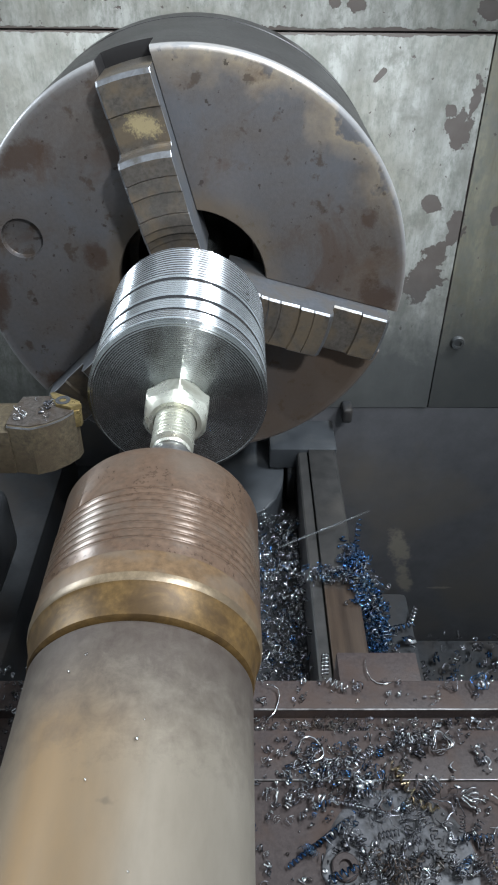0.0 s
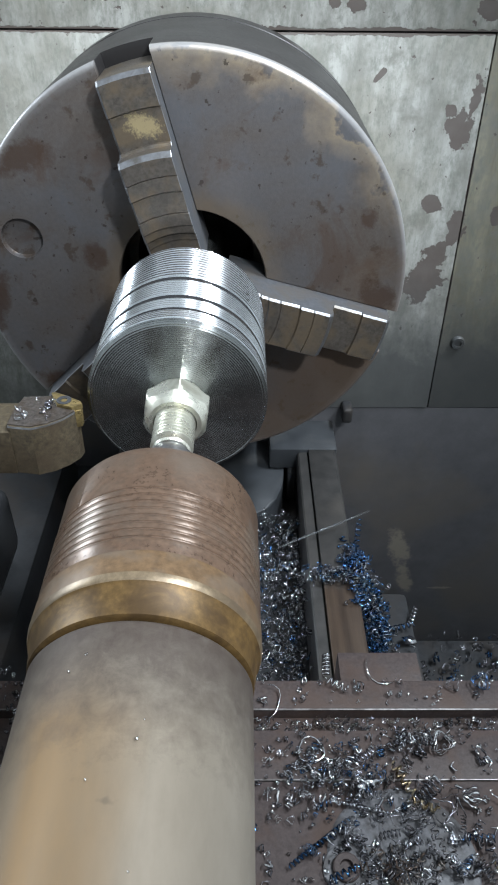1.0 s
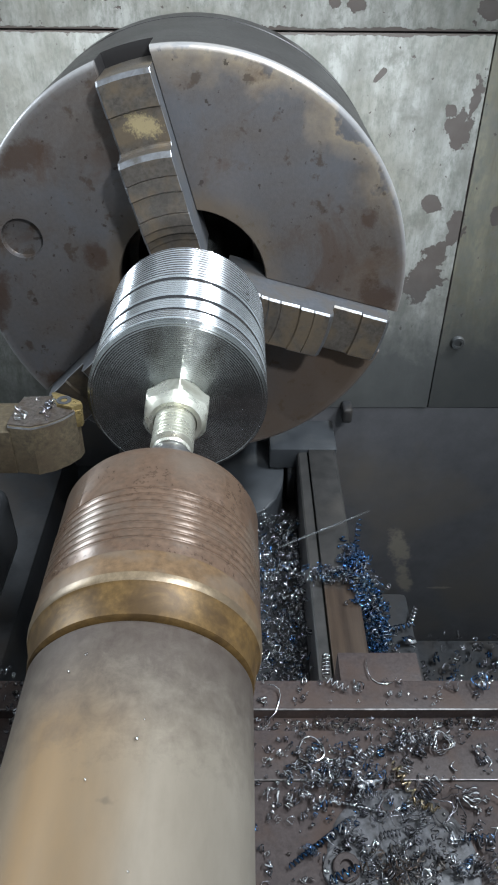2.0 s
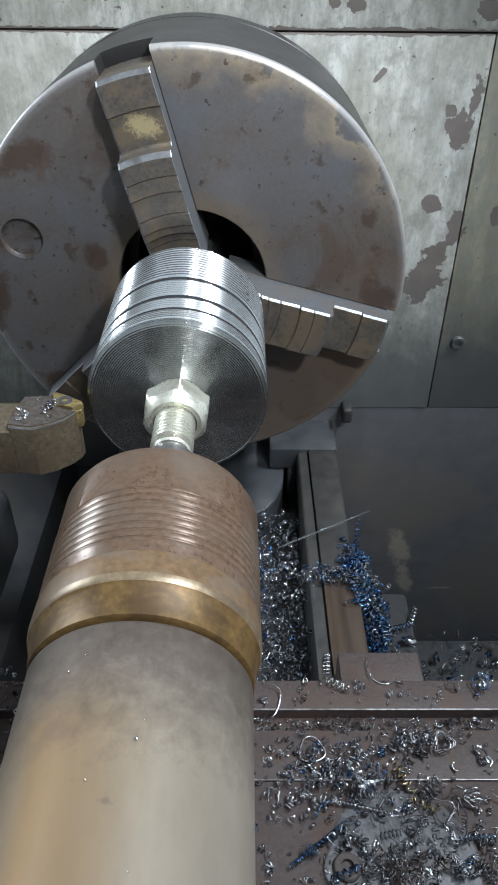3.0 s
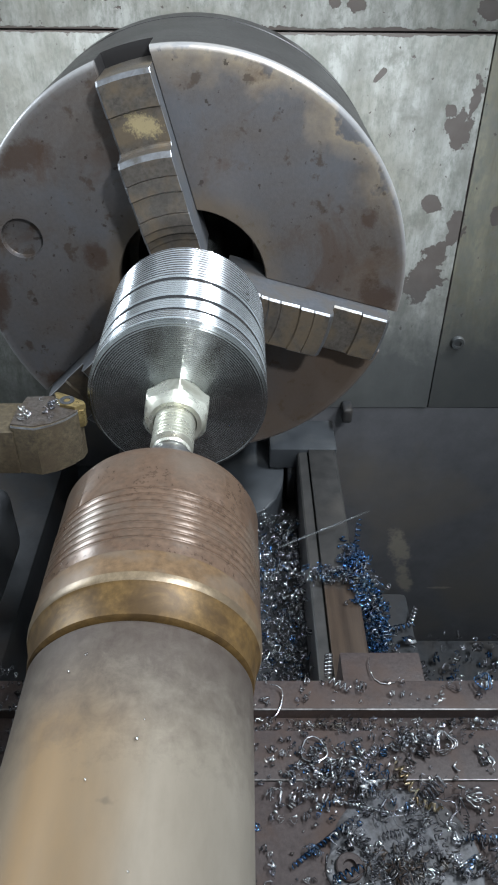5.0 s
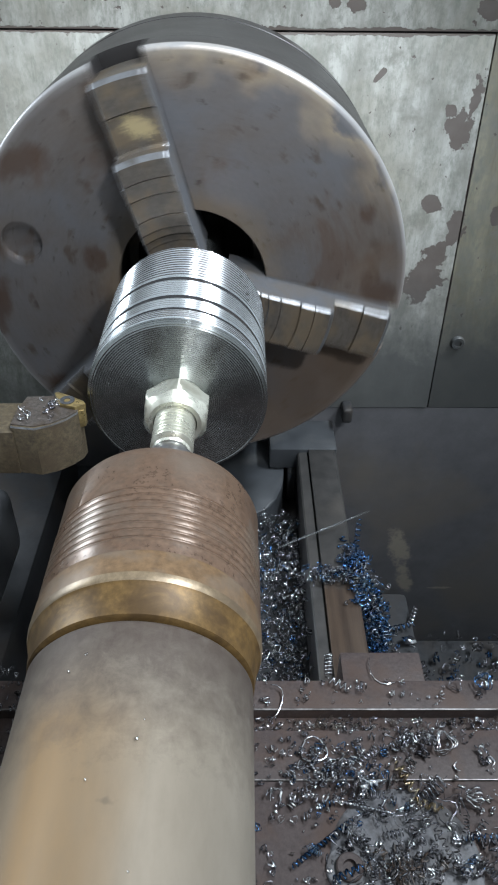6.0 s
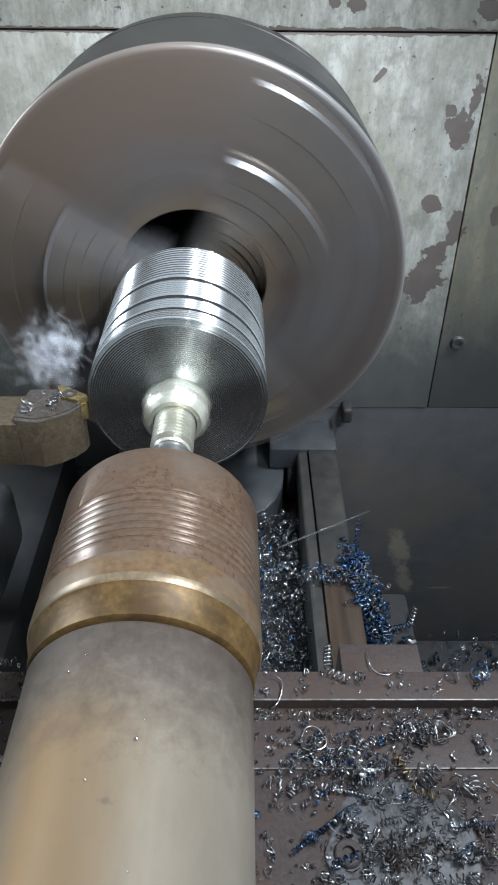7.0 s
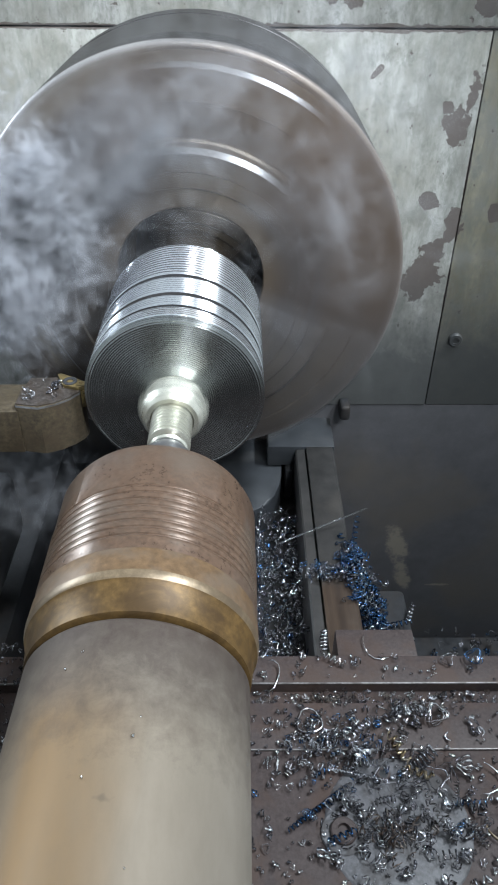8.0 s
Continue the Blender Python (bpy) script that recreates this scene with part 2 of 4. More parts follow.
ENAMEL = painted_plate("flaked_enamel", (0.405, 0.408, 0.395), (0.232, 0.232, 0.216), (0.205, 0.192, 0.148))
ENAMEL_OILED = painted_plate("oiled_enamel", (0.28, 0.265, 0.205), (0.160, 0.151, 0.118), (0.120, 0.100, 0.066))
CHUCK = chuck_steel()
QUILL = turned_grain(quill_steel(), 0.3)
rubbed(CHUCK, ((0.140, -0.012, 0.016, 0.020, 0.3), (0.128, 0.050, 0.007, 0.009, 0.0), (0.060, -0.028, 0.012, 0.006, 0.4), (-0.070, 0.020, 0.010, 0.012, 0.2), (-0.152, -0.020, 0.012, 0.036, -0.25), (-0.112, 0.090, 0.024, 0.014, -0.9), (-0.112, -0.088, 0.016, 0.012, 0.4)), (0.048, 0.030, 0.022), 60, 0.7)
JAW_SIDE = surface("blued_jaw_flank", (0.066, 0.069, 0.077), (0.040, 0.042, 0.048), (0.060, 0.054, 0.050), 0.10, 0.60, 260, 40, 0.56, 0.4, 0.0003, gloss=0.12)
JAW = surface("worn_jaw_steel", (0.104, 0.092, 0.082), (0.048, 0.041, 0.036), (0.118, 0.090, 0.061), 0.5, 0.34, 380, 50, 0.54, 0.5, 0.0003)
rubbed(JAW, ((-0.0265, 0.1150, 0.0135, 0.0085, 0.25),), (0.34, 0.275, 0.155), 380)
BARE = surface("bare_worn_steel", (0.252, 0.259, 0.280), (0.140, 0.143, 0.154), (0.098, 0.084, 0.070), 0.8, 0.30, 160, 60, 0.58, 0.3, 0.0003)
BRASSY = surface("brassy_glint_steel", (0.185, 0.138, 0.088), (0.100, 0.074, 0.047), (0.075, 0.054, 0.035), 0.5, 0.38, 380, 45, 0.52, 0.4, 0.0002)
TURNED = turned_grain(surface("bright_turned_aluminium", (0.90, 0.93, 0.97), (0.76, 0.80, 0.86), (0.82, 0.86, 0.92), 1.0, 0.22, 120, 20, 0.62, 0.004, 0.0001, rough_var=0.06), 0.95)
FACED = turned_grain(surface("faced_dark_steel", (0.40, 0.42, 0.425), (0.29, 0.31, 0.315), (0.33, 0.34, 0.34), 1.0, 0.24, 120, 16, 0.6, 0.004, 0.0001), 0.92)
ZINC = surface("zinc_plated_steel", (0.74, 0.735, 0.66), (0.60, 0.60, 0.53), (0.46, 0.44, 0.36), 0.85, 0.28, 220, 60, 0.6, 0.05, 0.0002, rough_var=0.08)
BRONZE = turned_grain(surface("browned_live_centre_steel", (0.118, 0.075, 0.052), (0.054, 0.034, 0.024), (0.090, 0.069, 0.055), 0.34, 0.30, 420, 40, 0.56, 0.25, 0.0003, gloss=0.5), 0.6)
TAN = surface("tan_tempered_steel", (0.140, 0.088, 0.049), (0.070, 0.044, 0.025), (0.100, 0.076, 0.058), 0.3, 0.40, 360, 50, 0.55, 0.35, 0.0002, gloss=0.3)
STRAW = surface("straw_tempered_steel", (0.100, 0.060, 0.022), (0.052, 0.031, 0.012), (0.034, 0.020, 0.009), 0.3, 0.45, 340, 70, 0.53, 0.3, 0.0002, gloss=0.2)
SLIDE = surface("oily_ground_slide", (0.050, 0.039, 0.038), (0.027, 0.021, 0.021), (0.044, 0.029, 0.024), 0.0, 0.55, 420, 40, 0.55, 0.6, 0.0004, gloss=0.18)
EDGE = surface("rubbed_edge_glint", (0.21, 0.20, 0.20), (0.09, 0.085, 0.085), (0.06, 0.052, 0.05), 0.6, 0.42, 420, 120, 0.52, 0.5, 0.0003)
SLIDE_PALE = surface("wiped_slide_patch", (0.098, 0.098, 0.106), (0.050, 0.050, 0.055), (0.030, 0.027, 0.027), 0.0, 0.5, 420, 70, 0.55, 0.6, 0.0004, gloss=0.2)
BEDWAY = worn_way(surface("oiled_bed_way", (0.035, 0.033, 0.033), (0.019, 0.019, 0.019), (0.040, 0.036, 0.033), 0.1, 0.42, 80, 12, 0.58, 0.3, gloss=0.35))
BED = surface("dark_oily_casting", (0.054, 0.057, 0.060), (0.035, 0.037, 0.039), (0.060, 0.053, 0.044), 0.05, 0.45, 60, 8, 0.60, 0.35, 0.0006, gloss=0.35)
GREYBLUE = surface("blue_grey_casting", (0.027, 0.030, 0.035), (0.017, 0.019, 0.022), (0.062, 0.062, 0.062), 0.0, 0.45, 50, 12, 0.6, 0.3)
# Dark grey that holds the lower wall's shade as well as its grime.
SHADED_GRIME = surface("grimed_shaded_enamel", (0.066, 0.065, 0.071), (0.045, 0.045, 0.049), (0.070, 0.062, 0.055), 0.02, 0.45, 40, 7, 0.58, 0.4, 0.0006, gloss=0.35)
rubbed(SHADED_GRIME, ((0.238, 0.185, 0.016, 0.040, 0.25), (0.252, 0.130, 0.012, 0.030, 0.25), (0.302, 0.112, 0.016, 0.0025, -0.1)), (0.165, 0.146, 0.120), 75, 0.75)
DARK = surface("oil_blackened_iron", (0.028, 0.029, 0.032), (0.016, 0.017, 0.019), (0.026, 0.022, 0.020), 0.05, 0.55, 160, 22, gloss=0.2)
HOLDER = surface("oxide_tool_holder", (0.098, 0.078, 0.050), (0.036, 0.029, 0.022), (0.055, 0.041, 0.028), 0.45, 0.34, 380, 60, 0.56, 0.6, 0.0004)
HOLDER_TOP = surface("scuffed_holder_top", (0.090, 0.078, 0.072), (0.026, 0.022, 0.020), (0.045, 0.033, 0.025), 0.5, 0.34, 420, 90, 0.54, 0.8, 0.0005)
INSERT = surface("gold_coated_carbide", (0.26, 0.195, 0.085), (0.11, 0.082, 0.037), (0.06, 0.047, 0.025), 0.6, 0.30, 450, 160, 0.52)
CHIP = surface("bright_swarf", (0.95, 0.95, 0.97), (0.72, 0.74, 0.79), (0.46, 0.48, 0.54), 1.0, 0.15, 300, 90, 0.56, 0.2)
CHIP_DULL = surface("dull_swarf", (0.30, 0.305, 0.34), (0.085, 0.087, 0.105), (0.10, 0.085, 0.075), 0.95, 0.24, 300, 90, 0.56, 0.2)
CHIP_BLUE = surface("heat_blued_swarf", (0.085, 0.205, 0.400), (0.025, 0.062, 0.145), (0.26, 0.33, 0.42), 1.0, 0.20, 220, 70, 0.60, 0.2)
CHIP_GOLD = surface("straw_swarf", (0.46, 0.36, 0.22), (0.26, 0.20, 0.13), (0.40, 0.38, 0.34), 1.0, 0.28, 220, 70, 0.56, 0.2)
CHIP_RUST = surface("rusty_swarf", (0.085, 0.058, 0.045), (0.035, 0.023, 0.018), (0.15, 0.14, 0.135), 0.6, 0.40, 300, 90, 0.56, 0.2)
PLASTER = surface("pale_workshop_plaster", (0.74, 0.75, 0.75), (0.64, 0.65, 0.65), (0.56, 0.56, 0.55), 0.0, 0.8, 20, 2, 0.6)
CONCRETE = surface("stained_concrete", (0.20, 0.195, 0.185), (0.13, 0.125, 0.12), (0.07, 0.065, 0.06), 0.0, 0.7, 30, 2, 0.58)


# ---------------------------------------------------------------- building helpers
def thing(name, at, label, category, group="", kind=""):
    ob = new(name)
    ob.empty_display_size = 0.02
    ob.location = (at[0], at[1], at[2] + AXIS)
    ob["base"] = at
    return tagged(ob, label, category, group, kind)


def root(ob):
    while ob.parent:
        ob = ob.parent
    return ob


def finish(bm, name, material, smooth=40):
    bmesh.ops.recalc_face_normals(bm, faces=bm.faces)
    me = bpy.data.meshes.new(name)
    bm.to_mesh(me)
    bm.free()
    for mat in (material if isinstance(material, (list, tuple)) else [material]):
        me.materials.append(mat)
    if smooth:
        me.shade_smooth()
        me.set_sharp_from_angle(angle=radians(smooth))
    return me


def part(name, bm, material, parent, label="", smooth=40):
    """One mesh under a thing or a part; bm is given from the spindle's axis."""
    base = Vector(root(parent)["base"])
    bmesh.ops.translate(bm, verts=bm.verts, vec=-base)
    ob = new(name, finish(bm, name, material, smooth))
    ob.parent = parent
    return tagged(ob, label)


def box(x0, x1, y0, y1, z0, z1, bevel=0.0, segs=2, bm=None):
    own = bmesh.new()
    bmesh.ops.create_cube(own, size=1)
    for v in own.verts:
        v.co = Vector(((x0 + x1) / 2 + v.co.x * (x1 - x0), (y0 + y1) / 2 + v.co.y * (y1 - y0), (z0 + z1) / 2 + v.co.z * (z1 - z0)))
    if bevel:
        bmesh.ops.bevel(own, geom=own.edges[:], offset=bevel, segments=segs, affect="EDGES", profile=0.6)
    if bm is None:
        return own
    me = bpy.data.meshes.new("piece")
    own.to_mesh(me)
    own.free()
    bm.from_mesh(me)
    bpy.data.meshes.remove(me)
    return bm


def lathe(profile, segs=128, closed=False, cx=0.0, cz=0.0, bm=None):
    """Turn (radius, y) points round the axis. Radius 0 closes an end."""
    bm = bm or bmesh.new()
    rings = []
    for r, y in profile:
        if r < 1e-6:
            rings.append([bm.verts.new((cx, y, cz))])
        else:
            rings.append([bm.verts.new((cx + r * math.cos(2 * math.pi * i / segs), y, cz + r * math.sin(2 * math.pi * i / segs))) for i in range(segs)])
    pairs = list(zip(rings, rings[1:]))
    if closed:
        pairs.append((rings[-1], rings[0]))
    for a, b in pairs:
        if len(a) == 1 and len(b) == 1:
            continue
        for i in range(segs):
            j = (i + 1) % segs
            if len(a) == 1:
                bm.faces.new((a[0], b[i], b[j]))
            elif len(b) == 1:
                bm.faces.new((a[i], b[0], a[j]))
            else:
                bm.faces.new((a[i], b[i], b[j], a[j]))
    return bm


def prism(outline, z0, z1, bevel=0.0):
    """An upright prism over an outline of (x, y)."""
    bm = bmesh.new()
    low = [bm.verts.new((x, y, z0)) for x, y in outline]
    high = [bm.verts.new((x, y, z1)) for x, y in outline]
    bm.faces.new(low[::-1])
    top = bm.faces.new(high)
    n = len(outline)
    for i in range(n):
        bm.faces.new((low[i], low[(i + 1) % n], high[(i + 1) % n], high[i]))
    if bevel:
        bmesh.ops.bevel(bm, geom=list(top.edges), offset=bevel, segments=2, affect="EDGES", profile=0.6)
    return bm


def setting(name, bm, material, label=""):
    ob = new(name, finish(bm, name, material, 0))
    ob.location.z = AXIS
    return tagged(ob, label, kind="structure")


# ---------------------------------------------------------------- the room
setting("floor", box(-3, 3, -3, 3, -AXIS - 0.1, -AXIS), CONCRETE, "oil-stained grey concrete workshop floor")
setting("ceiling", box(-3, 3, -3, 3, 2.4, 2.5), PLASTER, "plain pale workshop ceiling")
setting("wall_north", box(-3, 3, 3, 3.1, -AXIS, 2.4), PLASTER, "plain pale workshop wall")
setting("wall_south", box(-3, 3, -3.1, -3, -AXIS, 2.4), PLASTER, "plain pale workshop wall")
setting("wall_east", box(3, 3.1, -3.1, 3.1, -AXIS, 2.4), PLASTER, "plain pale workshop wall")
setting("wall_west", box(-3.1, -3, -3.1, 3.1, -AXIS, 2.4), PLASTER, "plain pale workshop wall")


# ---------------------------------------------------------------- the lathe's fixed castings
def headstock():
    t = thing("lathe_headstock", (0, 0.40, -0.216), "lathe headstock in flaking pale green-white enamel", "lathe headstock")
    part("housing", box(-0.40, 0.52, 0.168, 0.70, -0.216, 0.30, 0.01), DARK, t)
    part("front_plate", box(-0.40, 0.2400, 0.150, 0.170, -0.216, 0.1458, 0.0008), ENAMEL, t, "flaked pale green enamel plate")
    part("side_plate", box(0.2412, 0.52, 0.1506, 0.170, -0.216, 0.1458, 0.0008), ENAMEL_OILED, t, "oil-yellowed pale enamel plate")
    part("top_plate", box(-0.40, 0.52, 0.1495, 0.170, 0.1472, 0.30, 0.0008), ENAMEL, t, "flaked pale green enamel plate")
    part("spindle_nose", lathe([(0.0, 0.1465), (0.085, 0.1465), (0.085, 0.152), (0.0, 0.152)], 64), DARK, t)
    bm = lathe([(0.0, 0.1480), (0.0035, 0.1480), (0.0035, 0.1465), (0.0062, 0.1465), (0.0072, 0.1480), (0.0072, 0.152), (0.0, 0.152)], 32, cx=0.2590, cz=-0.1345)
    part("plug_screw", bm, BED, t, "dark oily screw plug")
    bm = box(0.145, 0.156, 0.130, 0.150, -0.224, -0.206, 0.004, 3)
    part("lug", bm, DARK, t)
    return t


def bed():
    t = thing("lathe_bed", (0, -0.3, -0.62), "dark oily cast-iron lathe bed with ground ways", "lathe bed")
    y0, y1 = -1.2, 0.168
    bm = bmesh.new()
    outline = [(0.096, -0.30), (0.096, -0.2400), (0.0975, -0.2385), (0.1055, -0.2380), (0.1058, -0.2430), (0.1070, -0.2430), (0.1074, -0.2355), (0.1082, -0.235), (0.134, -0.235), (0.136, -0.237), (0.136, -0.30)]
    ends = [[bm.verts.new((x, y, z)) for x, z in outline] for y in (y0, 0.098)]
    bm.faces.new(ends[0]), bm.faces.new(ends[1][::-1])
    for i in range(len(outline)):
        j = (i + 1) % len(outline)
        bm.faces.new((ends[0][i], ends[0][j], ends[1][j], ends[1][i]))
    part("rear_way", bm, BEDWAY, t, "brown-oiled ground bed way")
    part("front_way", box(-0.215, -0.145, y0, 0.12, -0.30, -0.235, 0.004), DARK, t)
    part("bed_web", box(-0.215, 0.136, y0, y1, -0.345, -0.2995, 0.002), DARK, t)
    bm = box(0.067, 0.1375, 0.0985, 0.1535, -0.2600, -0.2346, 0.0016)
    part("bridge_block", bm, GREYBLUE, t)
    hook = [(-0.10, 0.030), (0.052, 0.030)] + [(0.052 + 0.030 * math.sin(k * math.pi / 12), 0.030 + 0.050 * (1 - math.cos(k * math.pi / 12)) + 0.003 * k) for k in range(1, 7)] + [(0.082, 0.1535), (-0.10, 0.1535)]
    part("gap_floor", prism(hook, -0.2990, -0.2625, 0.003), GREYBLUE, t, "smooth blue-grey casting under the chuck")
    part("bridge_rib", box(0.086, 0.094, 0.090, 0.1535, -0.2995, -0.2602, 0.003), DARK, t)
    part("rear_flange", box(0.136, 0.205, y0, -0.010, -0.40, -0.335, 0.006), DARK, t)
    # The casting's colour is darkened to carry the shade below the plates.
    part("end_casting", box(-0.40, 0.60, 0.1509, 0.40, -0.62, -0.2165, 0.0005), SHADED_GRIME, t)
    part("pedestal", box(-0.30, 0.30, 0.17, 0.68, -AXIS, -0.63, 0.01), BED, t)
    return t


def tray():
    t = thing("chip_tray", (0, -0.3, -AXIS), "dark oily steel chip tray under the lathe", "chip tray")
    part("pan", box(-0.45, 0.60, -1.3, 0.72, -0.632, -0.6205, 0.002), DARK, t)
    bm = box(-0.45, 0.60, -1.3, -1.29, -0.6205, -0.56)
    box(0.59, 0.60, -1.29, 0.72, -0.6205, -0.56, bm=bm)
    box(-0.45, -0.44, -1.29, 0.72, -0.6205, -0.56, bm=bm)
    part("rim", bm, BED, t)
    part("stand", box(-0.30, 0.30, -1.2, -0.7, -AXIS, -0.632, 0.01), BED, t)
    return t


def tailstock():
    t = thing("tailstock", (0, -0.85, -0.235), "heavy lathe tailstock with an extended straw-stained steel quill", "tailstock")
    qx = [(0.0, -0.353), (0.0385, -0.353), (0.0405, -0.3535), (0.0416, -0.355), (0.0416, -0.74), (0.0, -0.74)]
    part("quill", lathe(qx, 160), QUILL, t, "grey ground steel quill with straw-coloured varnish")
    part("barrel", lathe([(0.0418, -0.66), (0.066, -0.66), (0.07, -0.664), (0.07, -1.06), (0.0418, -1.06)], 96, closed=True), BED, t)
    part("foot", box(-0.11, 0.11, -1.05, -0.665, -0.235, -0.066, 0.012, 3), BED, t)
    return t


def live_centre():
    t = thing("live_center", (0, -0.30, 0), "brown tempered-steel live centre with a ringed body in the tailstock quill", "live center")
    prof = [(0.0, -0.2585), (0.030, -0.2585), (0.0385, -0.2590), (0.0430, -0.2610), (0.0447, -0.2650), (0.0447, -0.2885)]
    y = -0.2885
    for _ in range(8):
        prof += [(0.0447, y), (0.0443, y - 0.00025), (0.0442, y - 0.0007), (0.0446, y - 0.0010), (0.0449, y - 0.0016), (0.0450, y - 0.0024), (0.0449, y - 0.0033)]
        y -= 0.0040
    prof += [(0.0447, -0.3225), (0.0447, -0.3265)]
    part("body", lathe(prof, 160), BRONZE, t, "red-brown tempered steel body with turned rings")
    part("collar", lathe([(0.0440, -0.3242), (0.0448, -0.3245), (0.0451, -0.3262), (0.0453, -0.3352), (0.0453, -0.3358)], 160), TAN, t, "tan worn collar")
    # A ring of lighter steel carries the collar rim's highlight.
    part("glint_rim", lathe([(0.04535, -0.3355), (0.0452, -0.3368), (0.0449, -0.3379), (0.0445, -0.3387), (0.0440, -0.3393), (0.0434, -0.3396)], 160), BRASSY, t, "rounded rim with its highlight in the colour")
    prof = [(0.0446, -0.3389), (0.0436, -0.3400), (0.0421, -0.3517), (0.0408, -0.3524), (0.030, -0.3525), (0.030, -0.345)]
    part("rear_bevel", lathe(prof, 160), STRAW, t, "straw-gold bevelled rear shoulder")
    prof = [(0.0, -0.2095), (0.0030, -0.2095), (0.0096, -0.2112), (0.0100, -0.2130), (0.0112, -0.2148), (0.0135, -0.2185), (0.0152, -0.2230), (0.0160, -0.2300), (0.0160, -0.2590), (0.0, -0.2590)]
    tip = part("point", lathe(prof, 64), BARE, t, "bare grey steel turning point")
    return t, tip


# ---------------------------------------------------------------- the chuck and what it turns
RIM, BORE, SLOT = 0.160, 0.0545, 0.0180
JAW_AT = (104.5, -15.5, 224.5)


def sector_outline(mid, rim, bore):
    """The outline between two jaw slots, 60 degrees either side of mid (degrees), as (x, z)."""
    pts = []
    a0, a1 = radians(mid - 60) + math.asin((SLOT + 0.0006) / rim), radians(mid + 60) - math.asin((SLOT + 0.0006) / rim)
    n = 44
    pts += [(rim * math.cos(a0 + (a1 - a0) * i / n), rim * math.sin(a0 + (a1 - a0) * i / n)) for i in range(n + 1)]
    b0, b1 = radians(mid + 60) - math.asin((SLOT + 0.0006) / bore), radians(mid - 60) + math.asin((SLOT + 0.0006) / bore)
    n = 20
    pts += [(bore * math.cos(b0 + (b1 - b0) * i / n), bore * math.sin(b0 + (b1 - b0) * i / n)) for i in range(n + 1)]
    return pts


def chuck():
    t = thing("lathe_chuck", (0, 0, 0), "large dark patinated steel three-jaw lathe chuck", "lathe chuck")
    bm = bmesh.new()
    for mid in (44.5, 164.5, 284.5):
        rings = []
        for inset, y in ((0.0040, 0.0), (0.0022, 0.0004), (0.0010, 0.0012), (0.0003, 0.0024), (0.0, 0.0042), (0.0, 0.032)):
            rings.append([bm.verts.new((x, y, z)) for x, z in sector_outline(mid, RIM - inset, BORE + inset * 0.3)])
        for a, b in zip(rings, rings[1:]):
            for i in range(len(a)):
                j = (i + 1) % len(a)
                bm.faces.new((a[i], a[j], b[j], b[i]))
        edges = [bm.edges.get((rings[0][i], rings[0][(i + 1) % len(rings[0])])) for i in range(len(rings[0]))]
        if mid == 164.5:
            cx, cz, r = -0.1226, 0.0334, 0.0150
            loops = [[bm.verts.new((cx + rr * math.cos(2 * math.pi * i / 40), yy, cz + rr * math.sin(2 * math.pi * i / 40))) for i in range(40)]
                     for rr, yy in ((r, 0.0), (r - 0.0004, 0.0032), (r - 0.0012, 0.0042), (r - 0.0090, 0.0048))]
            edges += [bm.edges.new((loops[0][i], loops[0][(i + 1) % 40])) for i in range(40)]
            for a, b in zip(loops, loops[1:]):
                for i in range(40):
                    bm.faces.new((a[i], a[(i + 1) % 40], b[(i + 1) % 40], b[i]))
            bm.faces.new(loops[-1])
        bmesh.ops.triangle_fill(bm, edges=edges, use_beauty=True, normal=(0, -1, 0))
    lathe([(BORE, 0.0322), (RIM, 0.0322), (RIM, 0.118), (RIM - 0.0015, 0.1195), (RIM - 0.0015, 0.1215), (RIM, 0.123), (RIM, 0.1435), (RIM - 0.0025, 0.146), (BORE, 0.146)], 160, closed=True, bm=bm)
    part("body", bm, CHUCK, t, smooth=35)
    part("bore_sleeve", lathe([(0.0465, 0.05), (0.0540, 0.05), (0.0540, 0.12), (0.0465, 0.12)], 96, closed=True), JAW, t)
    # jaw profile: radius, y
    prof = [(0.0235, 0.026), (0.0235, -0.0290), (0.0245, -0.0300), (0.0455, -0.0300), (0.0460, -0.0306), (0.0505, -0.0306), (0.0512, -0.0325), (0.0560, -0.0325), (0.0566, -0.0334),
            (0.0645, -0.0334), (0.0650, -0.0328), (0.0655, -0.0334), (0.0790, -0.0330), (0.0800, -0.0348), (0.0895, -0.0348), (0.0899, -0.0340), (0.0903, -0.0348), (0.1014, -0.0348), (0.1046, -0.0312), (0.1046, -0.0205), (0.1062, -0.0190),
            (0.1066, -0.0168), (0.1282, -0.0168), (0.1290, -0.0190), (0.1480, -0.0190), (0.1508, -0.0162), (0.1508, 0.026)]
    for deg in JAW_AT:
        a = radians(deg)
        u, w = Vector((math.cos(a), 0, math.sin(a))), Vector((math.sin(a), 0, -math.cos(a)))
        bm = bmesh.new()
        slices = []
        stations = [-SLOT, -SLOT + 0.0015, -0.012, -0.006, 0.0, 0.006, 0.012, SLOT - 0.0005, SLOT]
        for s in stations:
            ch = 0.0015 if s == -SLOT else 0.0005 if s == SLOT else 0.0
            row = []
            for r, y in prof:
                rr = math.sqrt(max(r * r - s * s, 1e-6)) if r > 0.03 else r
                row.append(bm.verts.new(u * rr + w * s + Vector((0, y + (ch if y < 0 else 0), 0))))
            slices.append(row)
        bare = [i for i, (r, y) in enumerate(prof) if r in (0.1014, 0.1480, 0.0560)]
        for k, (p, q) in enumerate(zip(slices, slices[1:])):
            for i in range(len(p)):
                j = (i + 1) % len(p)
                f = bm.faces.new((p[i], p[j], q[j], q[i]))
